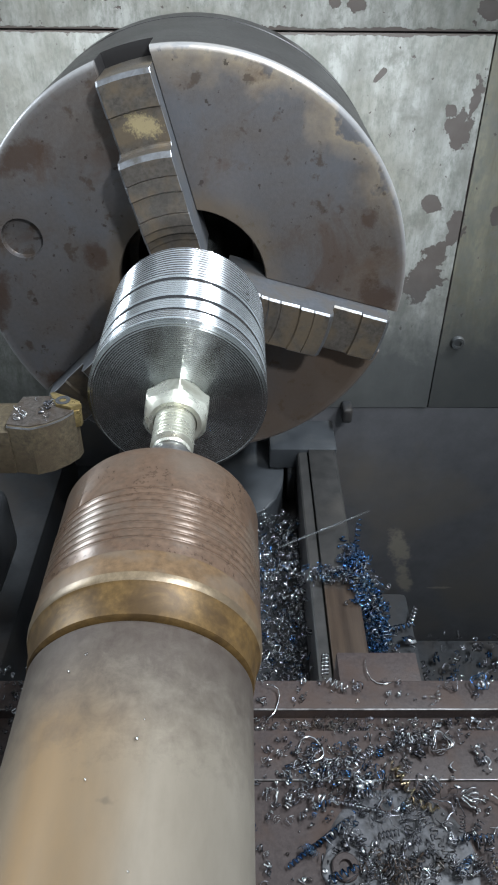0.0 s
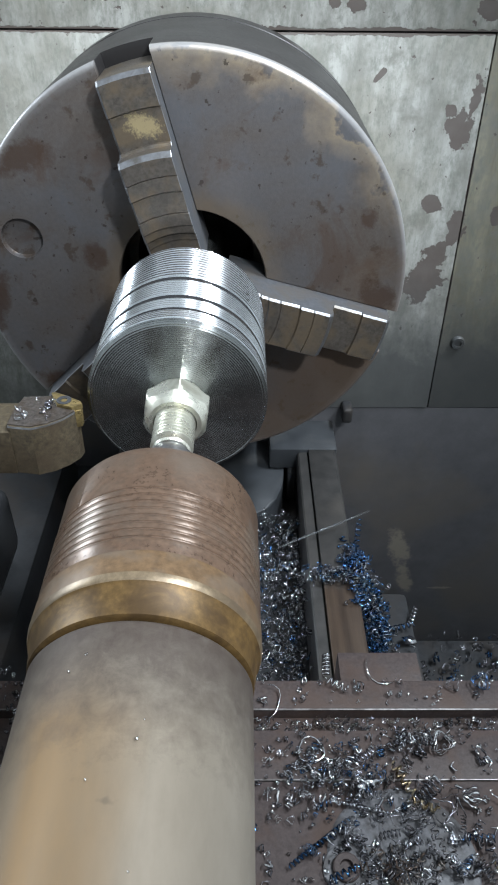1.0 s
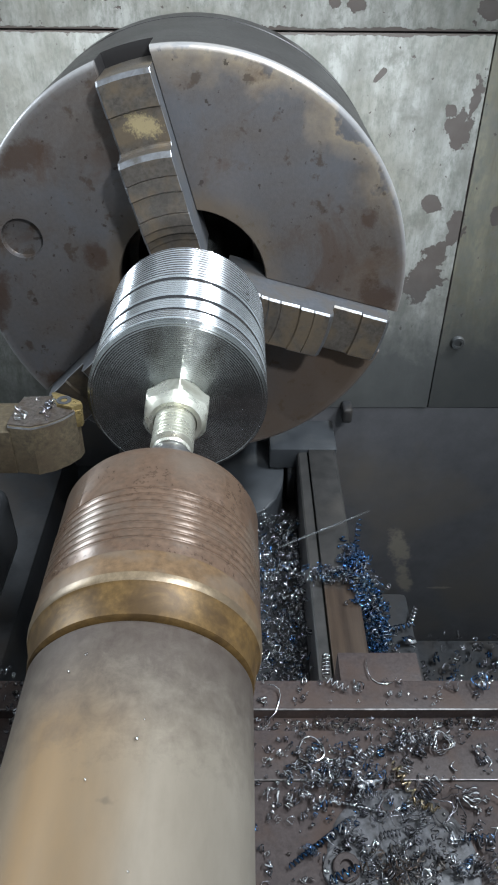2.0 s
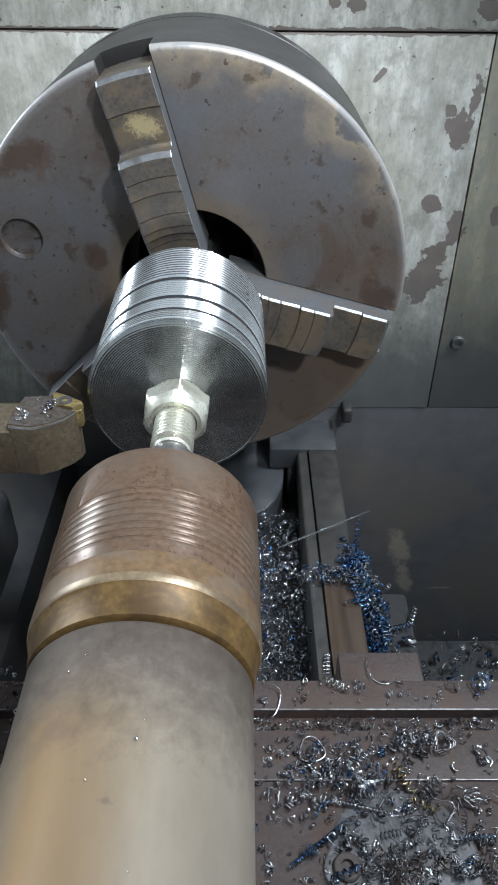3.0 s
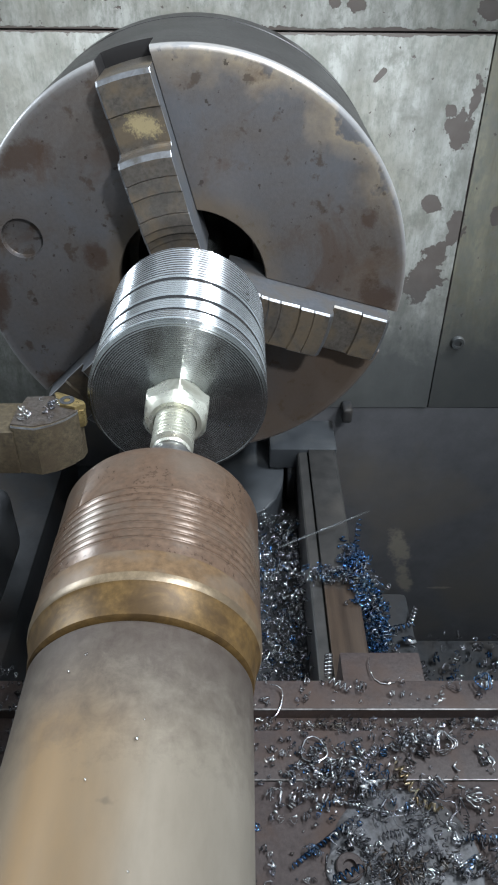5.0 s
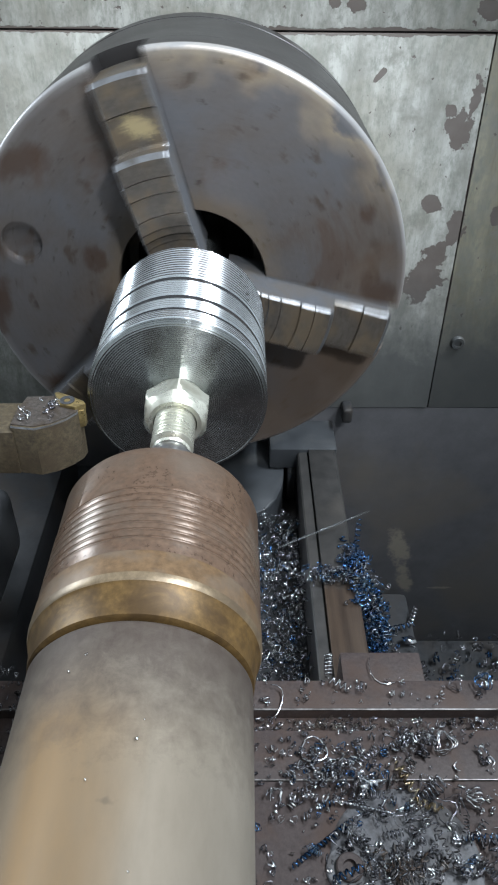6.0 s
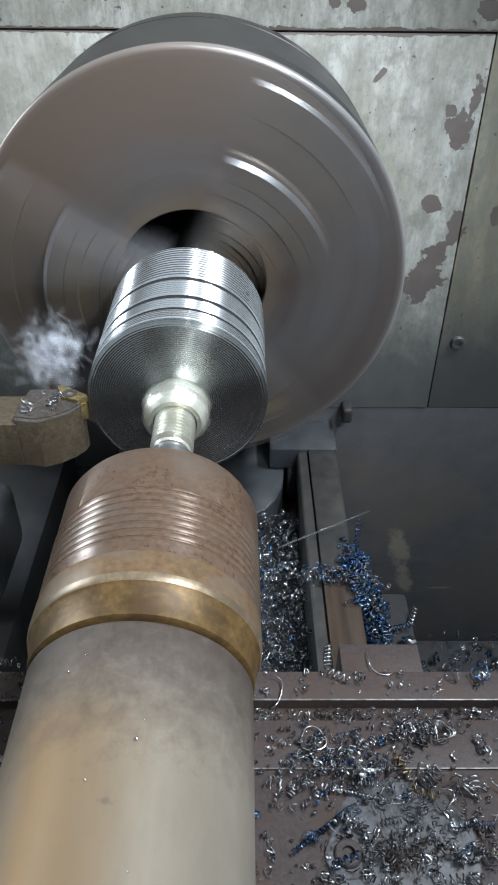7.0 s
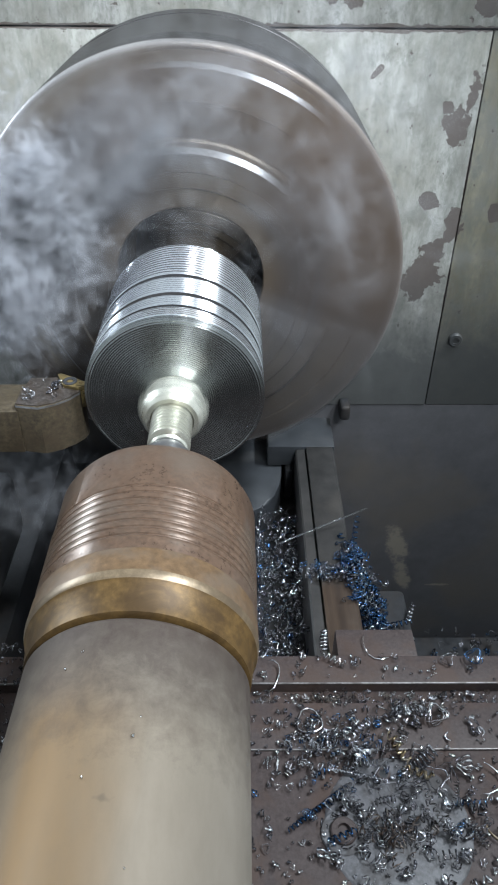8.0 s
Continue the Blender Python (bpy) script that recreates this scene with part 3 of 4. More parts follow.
                worn = k in (0, len(slices) - 2) and prof[i][1] < -0.01 and prof[j][1] < -0.01
                f.material_index = 1 if i in bare or worn else 0
        for f in (bm.faces.new(slices[0]), bm.faces.new(slices[-1][::-1])):
            f.material_index = 2
        part("jaw", bm, [JAW, BARE, JAW_SIDE], t, "stepped hard jaw of worn brown steel", smooth=25)
    return t


def ribbed(y0, y1, r, pitch, deep):
    """A turned length from y0 down to y1 with fine rounded ridges."""
    n = max(1, round((y0 - y1) / pitch))
    p, out = (y0 - y1) / n, []
    for i in range(n):
        for k, d in ((0.0, 1.0), (0.09, 0.45), (0.17, 0.0), (0.80, 0.0), (0.90, 0.45)):
            out.append((r - deep * d, y0 - (i + k) * p))
    return out


def workpiece():
    t = thing("turned_workpiece", (0, -0.11, 0), "stack of bright turned metal discs clamped on a threaded arbor", "workpiece")
    R = 0.0521
    spans = ((-0.0600, -0.1040, 0.0034), (-0.1088, -0.1284, 0.0026), (-0.1330, -0.1440, 0.0022), (-0.1472, -0.1572, 0.0020))
    for y0, y1, pitch in spans:
        prof = [(0.012, y0), (R - 0.0006, y0), (R - 0.0002, y0 - 0.0003)] + ribbed(y0 - 0.0008, y1 + 0.0008, R, pitch, 0.0009) + [(R - 0.0002, y1 + 0.0003), (R - 0.0006, y1), (0.012, y1)]
        bm = lathe(prof, 192, closed=True)
        bm.normal_update()
        # Walls of the gaps go dark by normal: shade between discs set as material.
        for f in bm.faces:
            f.material_index = 1 if abs(f.normal.y) > 0.9 else 0
        part("disc", bm, [TURNED, DARK], t, smooth=60)
    part("spacer", lathe([(0.012, -0.0605), (R - 0.0065, -0.0605), (R - 0.0065, -0.1572), (0.012, -0.1572)], 128, closed=True), DARK, t)
    prof = [(0.0118, -0.1578), (0.0515, -0.1578), (0.0521, -0.1582), (0.0521, -0.1588), (0.0513, -0.1591), (0.0519, -0.1595), (0.0519, -0.1600), (0.0509, -0.1603), (0.0512, -0.1608), (0.0503, -0.1612), (0.0496, -0.1610)]
    r = 0.0490
    while r > 0.0135:
        prof += [(r, -0.16130), (r - 0.00050, -0.16131), (r - 0.00078, -0.16123), (r - 0.00098, -0.16123)]
        r -= 0.00124
    prof += [(0.0118, -0.1612)]
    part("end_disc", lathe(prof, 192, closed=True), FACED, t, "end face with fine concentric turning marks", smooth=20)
    part("arbor", lathe([(0.0, 0.10), (0.0230, 0.10), (0.0230, -0.0598), (0.0, -0.0598)], 64), FACED, t)
    # hexagon nut with a domed, chamfered end
    bm = bmesh.new()
    hexr, y0, y1, turn = 0.0204, -0.1615, -0.1835, radians(98)
    rows = []
    segs = 192
    for y, cap in ((y0, 0.0160), (y0 - 0.0060, 0.0208), (y1 + 0.0098, 0.0208), (y1 + 0.0062, 0.0190), (y1 + 0.0028, 0.0170), (y1 + 0.0006, 0.0154), (y1, 0.0148), (y1, 0.0122), (y1 + 0.005, 0.0114)):
        row = []
        for i in range(segs):
            a = 2 * math.pi * i / segs
            flat = hexr * math.cos(math.pi / 6) / math.cos(((a + turn) % (math.pi / 3)) - math.pi / 6)
            r = min(flat, cap)
            row.append(bm.verts.new((r * math.cos(a), y, r * math.sin(a))))
        rows.append(row)
    for p, q in zip(rows, rows[1:]):
        for i in range(segs):
            bm.faces.new((p[i], p[(i + 1) % segs], q[(i + 1) % segs], q[i]))
    part("nut", bm, ZINC, t, "zinc-plated hexagon nut", smooth=9)
    prof, y = [(0.0, -0.155)], -0.155
    prof.append((0.0100, -0.155))
    while y > -0.2055:
        prof += [(0.0090, y), (0.0115, y - 0.0009), (0.0115, y - 0.0014), (0.0090, y - 0.0023)]
        y -= 0.0029
    prof += [(0.0106, -0.2095), (0.0098, -0.2108), (0.0060, -0.2112), (0.0, -0.2060)]
    bm = lathe(prof, 64)
    for f in bm.faces:
        c = f.calc_center_median()
        f.material_index = 1 if math.hypot(c.x, c.z) < 0.0100 and c.y > -0.2085 else 0
    part("threaded_stud", bm, [ZINC, HOLDER], t, "bright threaded stud end", smooth=22)
    return t


headstock(), bed(), tray(), tailstock()
LIVE, POINT = live_centre()
CHUCK_THING, WORK = chuck(), workpiece()


# ---------------------------------------------------------------- the carriage and its tool
def cross_slide():
    t = thing("cross_slide", (0.0, -0.32, -0.235), "brown oily ground cross slide covered with swarf", "cross slide")
    z = -0.200
    part("front_strip", box(-0.30, 0.36, -0.2310, -0.2085, -0.2335, z, 0.0010), SLIDE, t)
    part("groove_floor", box(-0.30, 0.36, -0.2470, -0.2308, -0.2335, z - 0.010, 0.0005), SLIDE, t)
    part("middle_strip", box(-0.30, 0.36, -0.2795, -0.2465, -0.2335, z + 0.0005, 0.0010), SLIDE, t)
    part("rear_plate", box(-0.30, 0.36, -0.46, -0.2800, -0.2335, z - 0.0008, 0.0010), SLIDE, t)
    # Pale strips on the rubbed edges: the bevels' glint is put into their colour.
    part("worn_edge_glint", box(-0.30, 0.36, -0.2314, -0.2302, z - 0.0012, z + 0.0002, 0.0005), EDGE, t, "rubbed edge with its glint in the colour")
    part("worn_edge_glint", box(-0.30, 0.36, -0.2801, -0.2792, z - 0.0010, z + 0.0006, 0.0004), EDGE, t, "rubbed edge with its glint in the colour")
    part("wiper_block", box(0.1055, 0.1630, -0.2083, -0.1835, -0.2335, z - 0.002, 0.0015), SLIDE, t)
    part("swivel_ring", lathe_up(0.128, -0.328, [(0.0, z), (0.0415, z), (0.0424, z - 0.0003), (0.0430, z - 0.0008)], 96), SLIDE_PALE, t, "wiped grey round boss")
    return t


def lathe_up(cx, cy, profile, segs=48):
    """Turn (radius, z) points round an upright line."""
    bm = lathe(profile, segs)
    for v in bm.verts:
        x, y, z = v.co
        v.co = (cx + x, cy + z, y)
    return bm


def slide_bolt():
    t = thing("cap_screw", (0.0955, -0.331, -0.2008), "dark socket-head screw with a wide washer on the cross slide", "screw")
    z = -0.2008
    part("washer", lathe_up(0.0955, -0.331, [(0.0, z + 0.0016), (0.0125, z + 0.0016), (0.0132, z + 0.0010), (0.0132, z), (0.0, z)]), SLIDE_PALE, t)
    bm = lathe_up(0.0955, -0.331, [(0.0, z + 0.0019), (0.0036, z + 0.0019), (0.0038, z + 0.0046), (0.0070, z + 0.0046), (0.0078, z + 0.0038), (0.0078, z + 0.0014), (0.0, z + 0.0014)], 6 * 6)
    part("head", bm, SLIDE, t)
    return t


def tool():
    t = thing("turning_tool", (-0.10, -0.17, -0.033), "brown steel turning tool holder with a gold carbide insert", "turning tool")
    head = [(-0.0935, -0.1850), (-0.0800, -0.1872), (-0.0715, -0.1838), (-0.0640, -0.1780), (-0.0590, -0.1715), (-0.0575, -0.1660), (-0.0600, -0.1590), (-0.0660, -0.1555), (-0.0735, -0.1548), (-0.0905, -0.1555), (-0.0930, -0.1700)]
    bm = prism(head, -0.0335, -0.0005, 0.0014)
    bm.normal_update()
    for f in bm.faces:
        f.material_index = 1 if 0.15 < abs(f.normal.z) < 0.95 else 0
    part("head", bm, [HOLDER, BARE], t, smooth=30)
    part("head_top", prism([(x * 0.985 - 0.0012, -0.1695 + (y + 0.1695) * 0.93) for x, y in head], -0.0006, 0.0001, 0.0002), HOLDER_TOP, t, "scuffed oily top face")
    part("shank", box(-0.235, -0.0925, -0.1865, -0.1570, -0.0335, -0.0040, 0.0010), HOLDER, t)
    ins = [(-0.0560, -0.1640), (-0.0545, -0.1668), (-0.0600, -0.1702), (-0.0690, -0.1672), (-0.0745, -0.1555), (-0.0725, -0.1545), (-0.0640, -0.1590)]
    insert = part("insert", prism(ins, -0.0010, 0.0022, 0.0004), INSERT, t, "gold-coated carbide insert")
    bm = lathe_up(-0.0655, -0.1635, [(0.0, 0.0012), (0.0016, 0.0012), (0.0020, 0.0026), (0.0034, 0.0030), (0.0043, 0.0026), (0.0043, 0.0010), (0.0, 0.0010)], 24)
    part("insert_screw", bm, DARK, insert, "dark recessed clamp screw")
    part("insert_seat", prism([(-0.0553, -0.1650), (-0.0556, -0.1690), (-0.0600, -0.1705), (-0.0600, -0.1640)], -0.0120, -0.0011, 0.0004), INSERT, t)
    return t


def tool_post():
    t = thing("tool_post", (-0.23, -0.17, -0.200), "dark brown square tool post standing on the cross slide", "tool post")
    part("compound", box(-0.30, -0.146, -0.2480, -0.0750, -0.1995, -0.135, 0.012, 3), DARK, t)
    part("post_block", box(-0.30, -0.165, -0.2350, -0.1050, -0.135, -0.0337, 0.004), HOLDER, t)
    bm = box(-0.30, -0.165, -0.2350, -0.1050, 0.0, 0.022, 0.003)
    box(-0.30, -0.235, -0.2300, -0.1100, -0.0337, 0.0, bm=bm)
    part("post_cap", bm, HOLDER, t)
    return t


def grub_screw():
    t = thing("grub_screw", (0.124, -0.296, -0.2000), "small dark socket grub screw sunk in the round boss", "screw")
    z = -0.2000
    part("ring", lathe_up(0.124, -0.296, [(0.0026, z - 0.002), (0.0030, z + 0.0008), (0.0040, z + 0.0009), (0.0045, z)], 36), SLIDE, t)
    part("socket", lathe_up(0.124, -0.296, [(0.0, z + 0.0003), (0.0029, z + 0.0003), (0.0029, z + 0.0001), (0.0, z + 0.0001)], 6), DARK, t)
    return t


CARRIED = [cross_slide(), slide_bolt(), grub_screw(), tool(), tool_post()]


# ---------------------------------------------------------------- swarf
def curl(rng, radius, pitch, turns, width, segs=14, taper=0.0, wob=0.12):
    """Vertices and faces of one helical chip, lying along x, with a thin three-sided section."""
    n = max(4, int(turns * segs))
    verts, faces = [], []
    ph = rng.uniform(0, 6.28)
    for i in range(n + 1):
        s = i / n
        a = ph + 2 * math.pi * turns * s
        r = radius * (1 - taper * s) * (1 + wob * math.sin(3.1 * a + ph))
        x = pitch * turns * (s - 0.5)
        cy, cz = r * math.cos(a), r * math.sin(a) + wob * radius * 1.2 * math.sin(2.3 * s + ph)
        k = width * (0.25 + 0.75 * math.sin(math.pi * min(max(s, 0.06), 0.94)) ** 0.5)
        for dx, dr in ((-k, 0.0), (k, 0.10 * k), (0.0, -0.45 * k)):
            verts.append((x + dx, cy + dr * math.cos(a), cz + dr * math.sin(a)))
    for i in range(n):
        for j in range(3):
            p, q = 3 * i + j, 3 * i + (j + 1) % 3
            faces.append((p, q, q + 3, p + 3))
    faces.append((2, 1, 0))
    faces.append((3 * n, 3 * n + 1, 3 * n + 2))
    return np.array(verts), faces


def turn_matrix(rng, flat=0.5):
    return np.array((Euler((rng.uniform(0, 6.28), rng.gauss(0, flat), rng.uniform(0, 6.28)))).to_matrix())


def swarf_heap(name, label, count, place, sizes, mats, seed, at, turns=(0.35, 2.2), width=(0.11, 0.30)):
    """Loose chips that nobody could count, as one heap. place(rng) gives x, y, z of a chip."""
    rng = random.Random(seed)
    V, F, M, base = [], [], [], 0
    for _ in range(count):
        r = rng.uniform(*sizes)
        v, f = curl(rng, r, r * rng.uniform(0.5, 1.6), rng.uniform(*turns), r * rng.uniform(*width) + 0.00015, 11, rng.uniform(0, 0.6), rng.uniform(0.1, 0.45))
        v = v @ turn_matrix(rng).T
        x, y, z = place(rng)
        v = v - np.array([0, 0, v[:, 2].min()]) + np.array([x - at[0], y - at[1], z - at[2]])
        V.append(v)
        F += [tuple(i + base for i in g) for g in f]
        m = rng.choice(mats)
        M += [m] * len(f)
        base += len(v)
    me = bpy.data.meshes.new(name)
    me.from_pydata(np.concatenate(V).tolist(), [], F)
    for mat in (CHIP, CHIP_DULL, CHIP_BLUE, CHIP_GOLD, CHIP_RUST):
        me.materials.append(mat)
    me.polygons.foreach_set("material_index", M)
    me.shade_smooth()
    ob = new(name, me)
    ob.location = (at[0], at[1], at[2] + AXIS)
    ob["base"] = at
    return tagged(ob, label, "swarf", kind="stuff")


def spread(x0, x1, y0, y1, z, up=0.0):
    return lambda g: (g.uniform(x0, x1), g.uniform(y0, y1), z + up * g.random() ** 2)


def clump(cx, cy, sx, sy, z, up=0.006):
    def place(g):
        x, y = g.gauss(0, 1), g.gauss(0, 1)
        return cx + sx * x, cy + sy * y, z + up * max(0.0, 1 - 0.4 * math.hypot(x, y)) * g.random()
    return place


TOP = -0.1995
CARRIED += [
    swarf_heap("swarf", "bright and dull steel chips lying over the cross slide", 400, spread(0.03, 0.30, -0.40, -0.282, TOP - 0.001), (0.0007, 0.0027), [0, 0, 1, 1], 3, (0.13, -0.33, TOP)),
    swarf_heap("swarf", "tangle of dark and bright curled chips on the cross slide", 330, clump(0.093, -0.277, 0.018, 0.013, TOP), (0.0007, 0.0026), [0, 0, 1, 1, 1, 0, 2], 4, (0.095, -0.277, TOP)),
    swarf_heap("swarf", "tangle of springy curled chips on the cross slide", 60, clump(0.147, -0.256, 0.012, 0.007, TOP, 0.008), (0.0012, 0.0034), [0, 1, 1], 5, (0.147, -0.258, TOP)),
    swarf_heap("swarf", "dark chips mixed with bright curls on the cross slide", 75, clump(0.150, -0.330, 0.022, 0.012, TOP, 0.006), (0.0008, 0.0034), [0, 1, 1, 1, 1], 6, (0.135, -0.325, TOP)),
    swarf_heap("swarf", "small bright chips packed in the slide's groove", 700, spread(-0.06, 0.30, -0.2462, -0.2335, TOP - 0.010, 0.003), (0.0007, 0.0019), [0, 1, 1, 4], 7, (0.12, -0.24, TOP - 0.01)),
    swarf_heap("swarf", "few bright chips along the slide's front strip", 60, spread(0.04, 0.30, -0.230, -0.210, TOP), (0.0008, 0.0026), [0, 1], 8, (0.13, -0.22, TOP)),
    swarf_heap("swarf", "scattered chips on the slide's middle strip", 90, spread(0.04, 0.30, -0.279, -0.248, TOP + 0.0006), (0.0008, 0.0026), [0, 1, 1], 9, (0.13, -0.265, TOP)),
    swarf_heap("swarf", "fine chips on the slide beside the tool post", 240, spread(-0.145, -0.075, -0.30, -0.20, TOP, 0.002), (0.0008, 0.0022), [0, 1, 1], 10, (-0.12, -0.23, TOP)),
    swarf_heap("swarf", "bold bright ribbons of swarf strewn over the cross slide", 76, spread(0.045, 0.235, -0.375, -0.262, TOP, 0.002), (0.0014, 0.0034), [0], 12, (0.13, -0.32, TOP), (0.4, 1.3), (0.28, 0.5)),
    swarf_heap("swarf", "dark spring-like coils of swarf on the cross slide", 22, clump(0.140, -0.318, 0.034, 0.020, TOP, 0.004), (0.0016, 0.0030), [1, 1, 1, 2], 13, (0.14, -0.31, TOP), (3.5, 7.0), (0.10, 0.18)),
    swarf_heap("swarf", "rust-brown matted chips on the round boss", 80, clump(0.1225, -0.333, 0.011, 0.007, TOP, 0.005), (0.0010, 0.0032), [4, 4, 4, 1, 0], 14, (0.1225, -0.333, TOP), (0.5, 1.8), (0.10, 0.2)),
    swarf_heap("swarf", "thin dark loops of wiry swarf on the cross slide", 26, spread(0.085, 0.215, -0.350, -0.285, TOP, 0.001), (0.0035, 0.0070), [1], 15, (0.14, -0.32, TOP), (0.5, 1.3), (0.035, 0.06)),
    swarf_heap("swarf", "crumbs of bright chips on the tool holder", 13, spread(-0.090, -0.070, -0.182, -0.160, 0.0002, 0.001), (0.0010, 0.0030), [0, 1], 11, (-0.08, -0.17, 0)),
]
swarf_heap("swarf", "heap of bright steel chips in the bed's trough", 1700, spread(0.038, 0.094, -0.26, 0.040, -0.2993, 0.040), (0.0009, 0.0032), [0, 0, 1, 1, 0, 1, 1, 2], 21, (0.07, -0.12, -0.2993))
swarf_heap("swarf", "heat-blued tangle of chips on the bed way", 240, clump(0.1345, -0.074, 0.0052, 0.014, -0.2345, 0.014), (0.0012, 0.0036), [2, 2, 2, 1], 22, (0.13, -0.078, -0.2345))
swarf_heap("swarf", "line of bright chips across the bed way", 140, clump(0.114, -0.080, 0.013, 0.005, -0.2345, 0.006), (0.0010, 0.0030), [0, 1, 1, 1, 2], 23, (0.11, -0.085, -0.2345))
swarf_heap("swarf", "heat-blued chips spilled beside the bed", 330, clump(0.163, -0.056, 0.009, 0.024, -0.3345, 0.018), (0.0014, 0.0044), [2, 2, 2, 1, 0], 24, (0.17, -0.055, -0.3345))
swarf_heap("swarf", "dim chips scattered in the chip tray", 520, spread(0.20, 0.52, -0.05, 0.150, -0.620, 0.030), (0.0016, 0.0056), [0, 1, 1, 2], 25, (0.36, 0, -0.62))
swarf_heap("swarf", "dim chips on the bed's rear flange", 60, spread(0.14, 0.20, -0.30, -0.08, -0.3345, 0.004), (0.0012, 0.0034), [0, 1, 2], 26, (0.17, -0.2, -0.3345))


def on_quill(g):
    a, y = radians(g.uniform(-32, 20)), g.uniform(-0.46, -0.366)
    return 0.0417 * math.sin(a), y, 0.0413 * math.cos(a)


swarf_heap("swarf", "few tiny bright crumbs of swarf on the quill", 9, on_quill, (0.0003, 0.0007), [0], 27, (0.0, -0.41, 0.041), (0.4, 1.0), (0.4, 0.6))


def single_chip(at, radius, pitch, turns, width, material, label, rz=0.0, tilt=0.0, taper=0.0, seed=1, group=""):
    """One chip large enough to be picked up by itself."""
    rng = random.Random(seed)
    v, f = curl(rng, radius, pitch, turns, width * 1.35, 18, taper, 0.10 if turns > 5 or turns < 1.2 else 0.24)
    v = v @ np.array(Euler((0, radians(tilt), radians(rz))).to_matrix()).T
    v[:, 2] -= v[:, 2].min()
    me = bpy.data.meshes.new("swarf_curl")
    me.from_pydata(v.tolist(), [], f)
    me.materials.append(material)
    me.shade_smooth()
    ob = new("swarf_curl", me)
    ob.location = (at[0], at[1], at[2] + AXIS)
    ob["base"] = at
    return tagged(ob, label, "swarf curl", "loose curls of swarf")


CARRIED += [
    single_chip((0.080, -0.262, TOP), 0.0085, 0.0006, 1.1, 0.0013, CHIP, "large bright ring-shaped chip on the cross slide", 20, 86, seed=2),
    single_chip((0.113, -0.285, TOP), 0.0030, 0.0080, 1.6, 0.0028, CHIP, "broad shiny flattened chip on the cross slide", 20, 4, seed=3),
    single_chip((0.136, -0.281, TOP), 0.0028, 0.0050, 4.2, 0.0008, CHIP_GOLD, "straw-coloured coiled chip on the cross slide", -62, 3, seed=4),
    single_chip((0.145, -0.297, TOP), 0.0022, 0.0050, 3.6, 0.0009, CHIP_GOLD, "straw-coloured coiled chip on the cross slide", -22, 3, seed=5),
    single_chip((0.0955, -0.200, TOP), 0.0028, 0.0026, 6.0, 0.0009, CHIP, "bright spring-like chip hanging at the slide's edge", 84, -16, seed=6),
    single_chip((0.102, -0.214, TOP), 0.0024, 0.0040, 4.0, 0.0006, CHIP, "bright wavy chip on the slide's front strip", -28, 2, seed=7),
    single_chip((0.052, -0.226, TOP), 0.0110, 0.0006, 0.42, 0.0008, CHIP, "bright bow-shaped chip on the slide's front strip", 70, 84, seed=8),
    single_chip((0.138, -0.199, TOP - 0.001), 0.0130, 0.0005, 0.40, 0.0008, CHIP, "pale bow-shaped chip on the wiper block", 0, 88, seed=9),
    single_chip((0.201, -0.214, TOP), 0.0050, 0.0030, 2.2, 0.0006, CHIP_BLUE, "blued loose curl on the slide's front strip", 15, 50, seed=10),
    single_chip((0.182, -0.214, TOP), 0.0040, 0.0010, 2.6, 0.0004, CHIP_DULL, "thin dark curl on the slide's front strip", 40, 70, seed=11),
    single_chip((0.149, -0.290, TOP), 0.0038, 0.0034, 5.0, 0.0006, CHIP_DULL, "dark spring-like chip on the cross slide", 35, 4, seed=12),
    single_chip((0.155, -0.300, TOP), 0.0070, 0.0012, 1.4, 0.0006, CHIP_DULL, "thin dark looped chip on the cross slide", 35, 82, seed=13),
    single_chip((0.174, -0.294, TOP), 0.0046, 0.0036, 2.6, 0.0008, CHIP, "bright thick curl on the cross slide", 80, 10, seed=14),
    single_chip((0.163, -0.259, TOP), 0.0060, 0.0020, 3.0, 0.0007, CHIP, "bright loose loop of swarf on the slide", 10, 60, seed=15),
    single_chip((0.186, -0.300, TOP), 0.0090, 0.0010, 0.55, 0.0009, CHIP, "pale bow-shaped chip on the cross slide", 120, 84, seed=16),
    single_chip((0.186, -0.330, TOP), 0.0075, 0.0010, 0.75, 0.0011, CHIP_GOLD, "straw-coloured hooked chip on the cross slide", 150, 84, seed=17),
    single_chip((0.110, -0.298, TOP), 0.0011, 0.0022, 16.0, 0.0005, CHIP, "fine twisted strand of swarf on the cross slide", -12, 2, seed=18),
    single_chip((0.082, -0.318, TOP), 0.0016, 0.0030, 15.0, 0.0006, CHIP_BLUE, "dark blued twisted strand of swarf on the slide", 36, 2, seed=19),
    single_chip((0.128, -0.310, TOP + 0.001), 0.0085, 0.0010, 0.8, 0.0004, CHIP_DULL, "thin dark looped chip on the cross slide", 210, 86, seed=20),
]
single_chip((0.139, -0.050, -0.2345), 0.0026, 0.0052, 9.0, 0.0006, CHIP_BLUE, "heat-blued spring-like strand rising from the bed way", 78, -20, seed=33)
single_chip((0.150, -0.075, -0.2600), 0.0024, 0.0046, 12.0, 0.0006, CHIP_BLUE, "heat-blued spring-like strand hanging beside the bed", -58, 24, seed=34)
single_chip((0.178, -0.062, -0.3345), 0.0030, 0.0050, 10.0, 0.0007, CHIP_BLUE, "heat-blued spring-like strand lying beside the bed", 12, -6, seed=35)
single_chip((0.063, -0.188, -0.2850), 0.0042, 0.0042, 9.0, 0.0004, CHIP_DULL, "loose wiry coil of swarf in the bed's trough", -8, 0, seed=36)
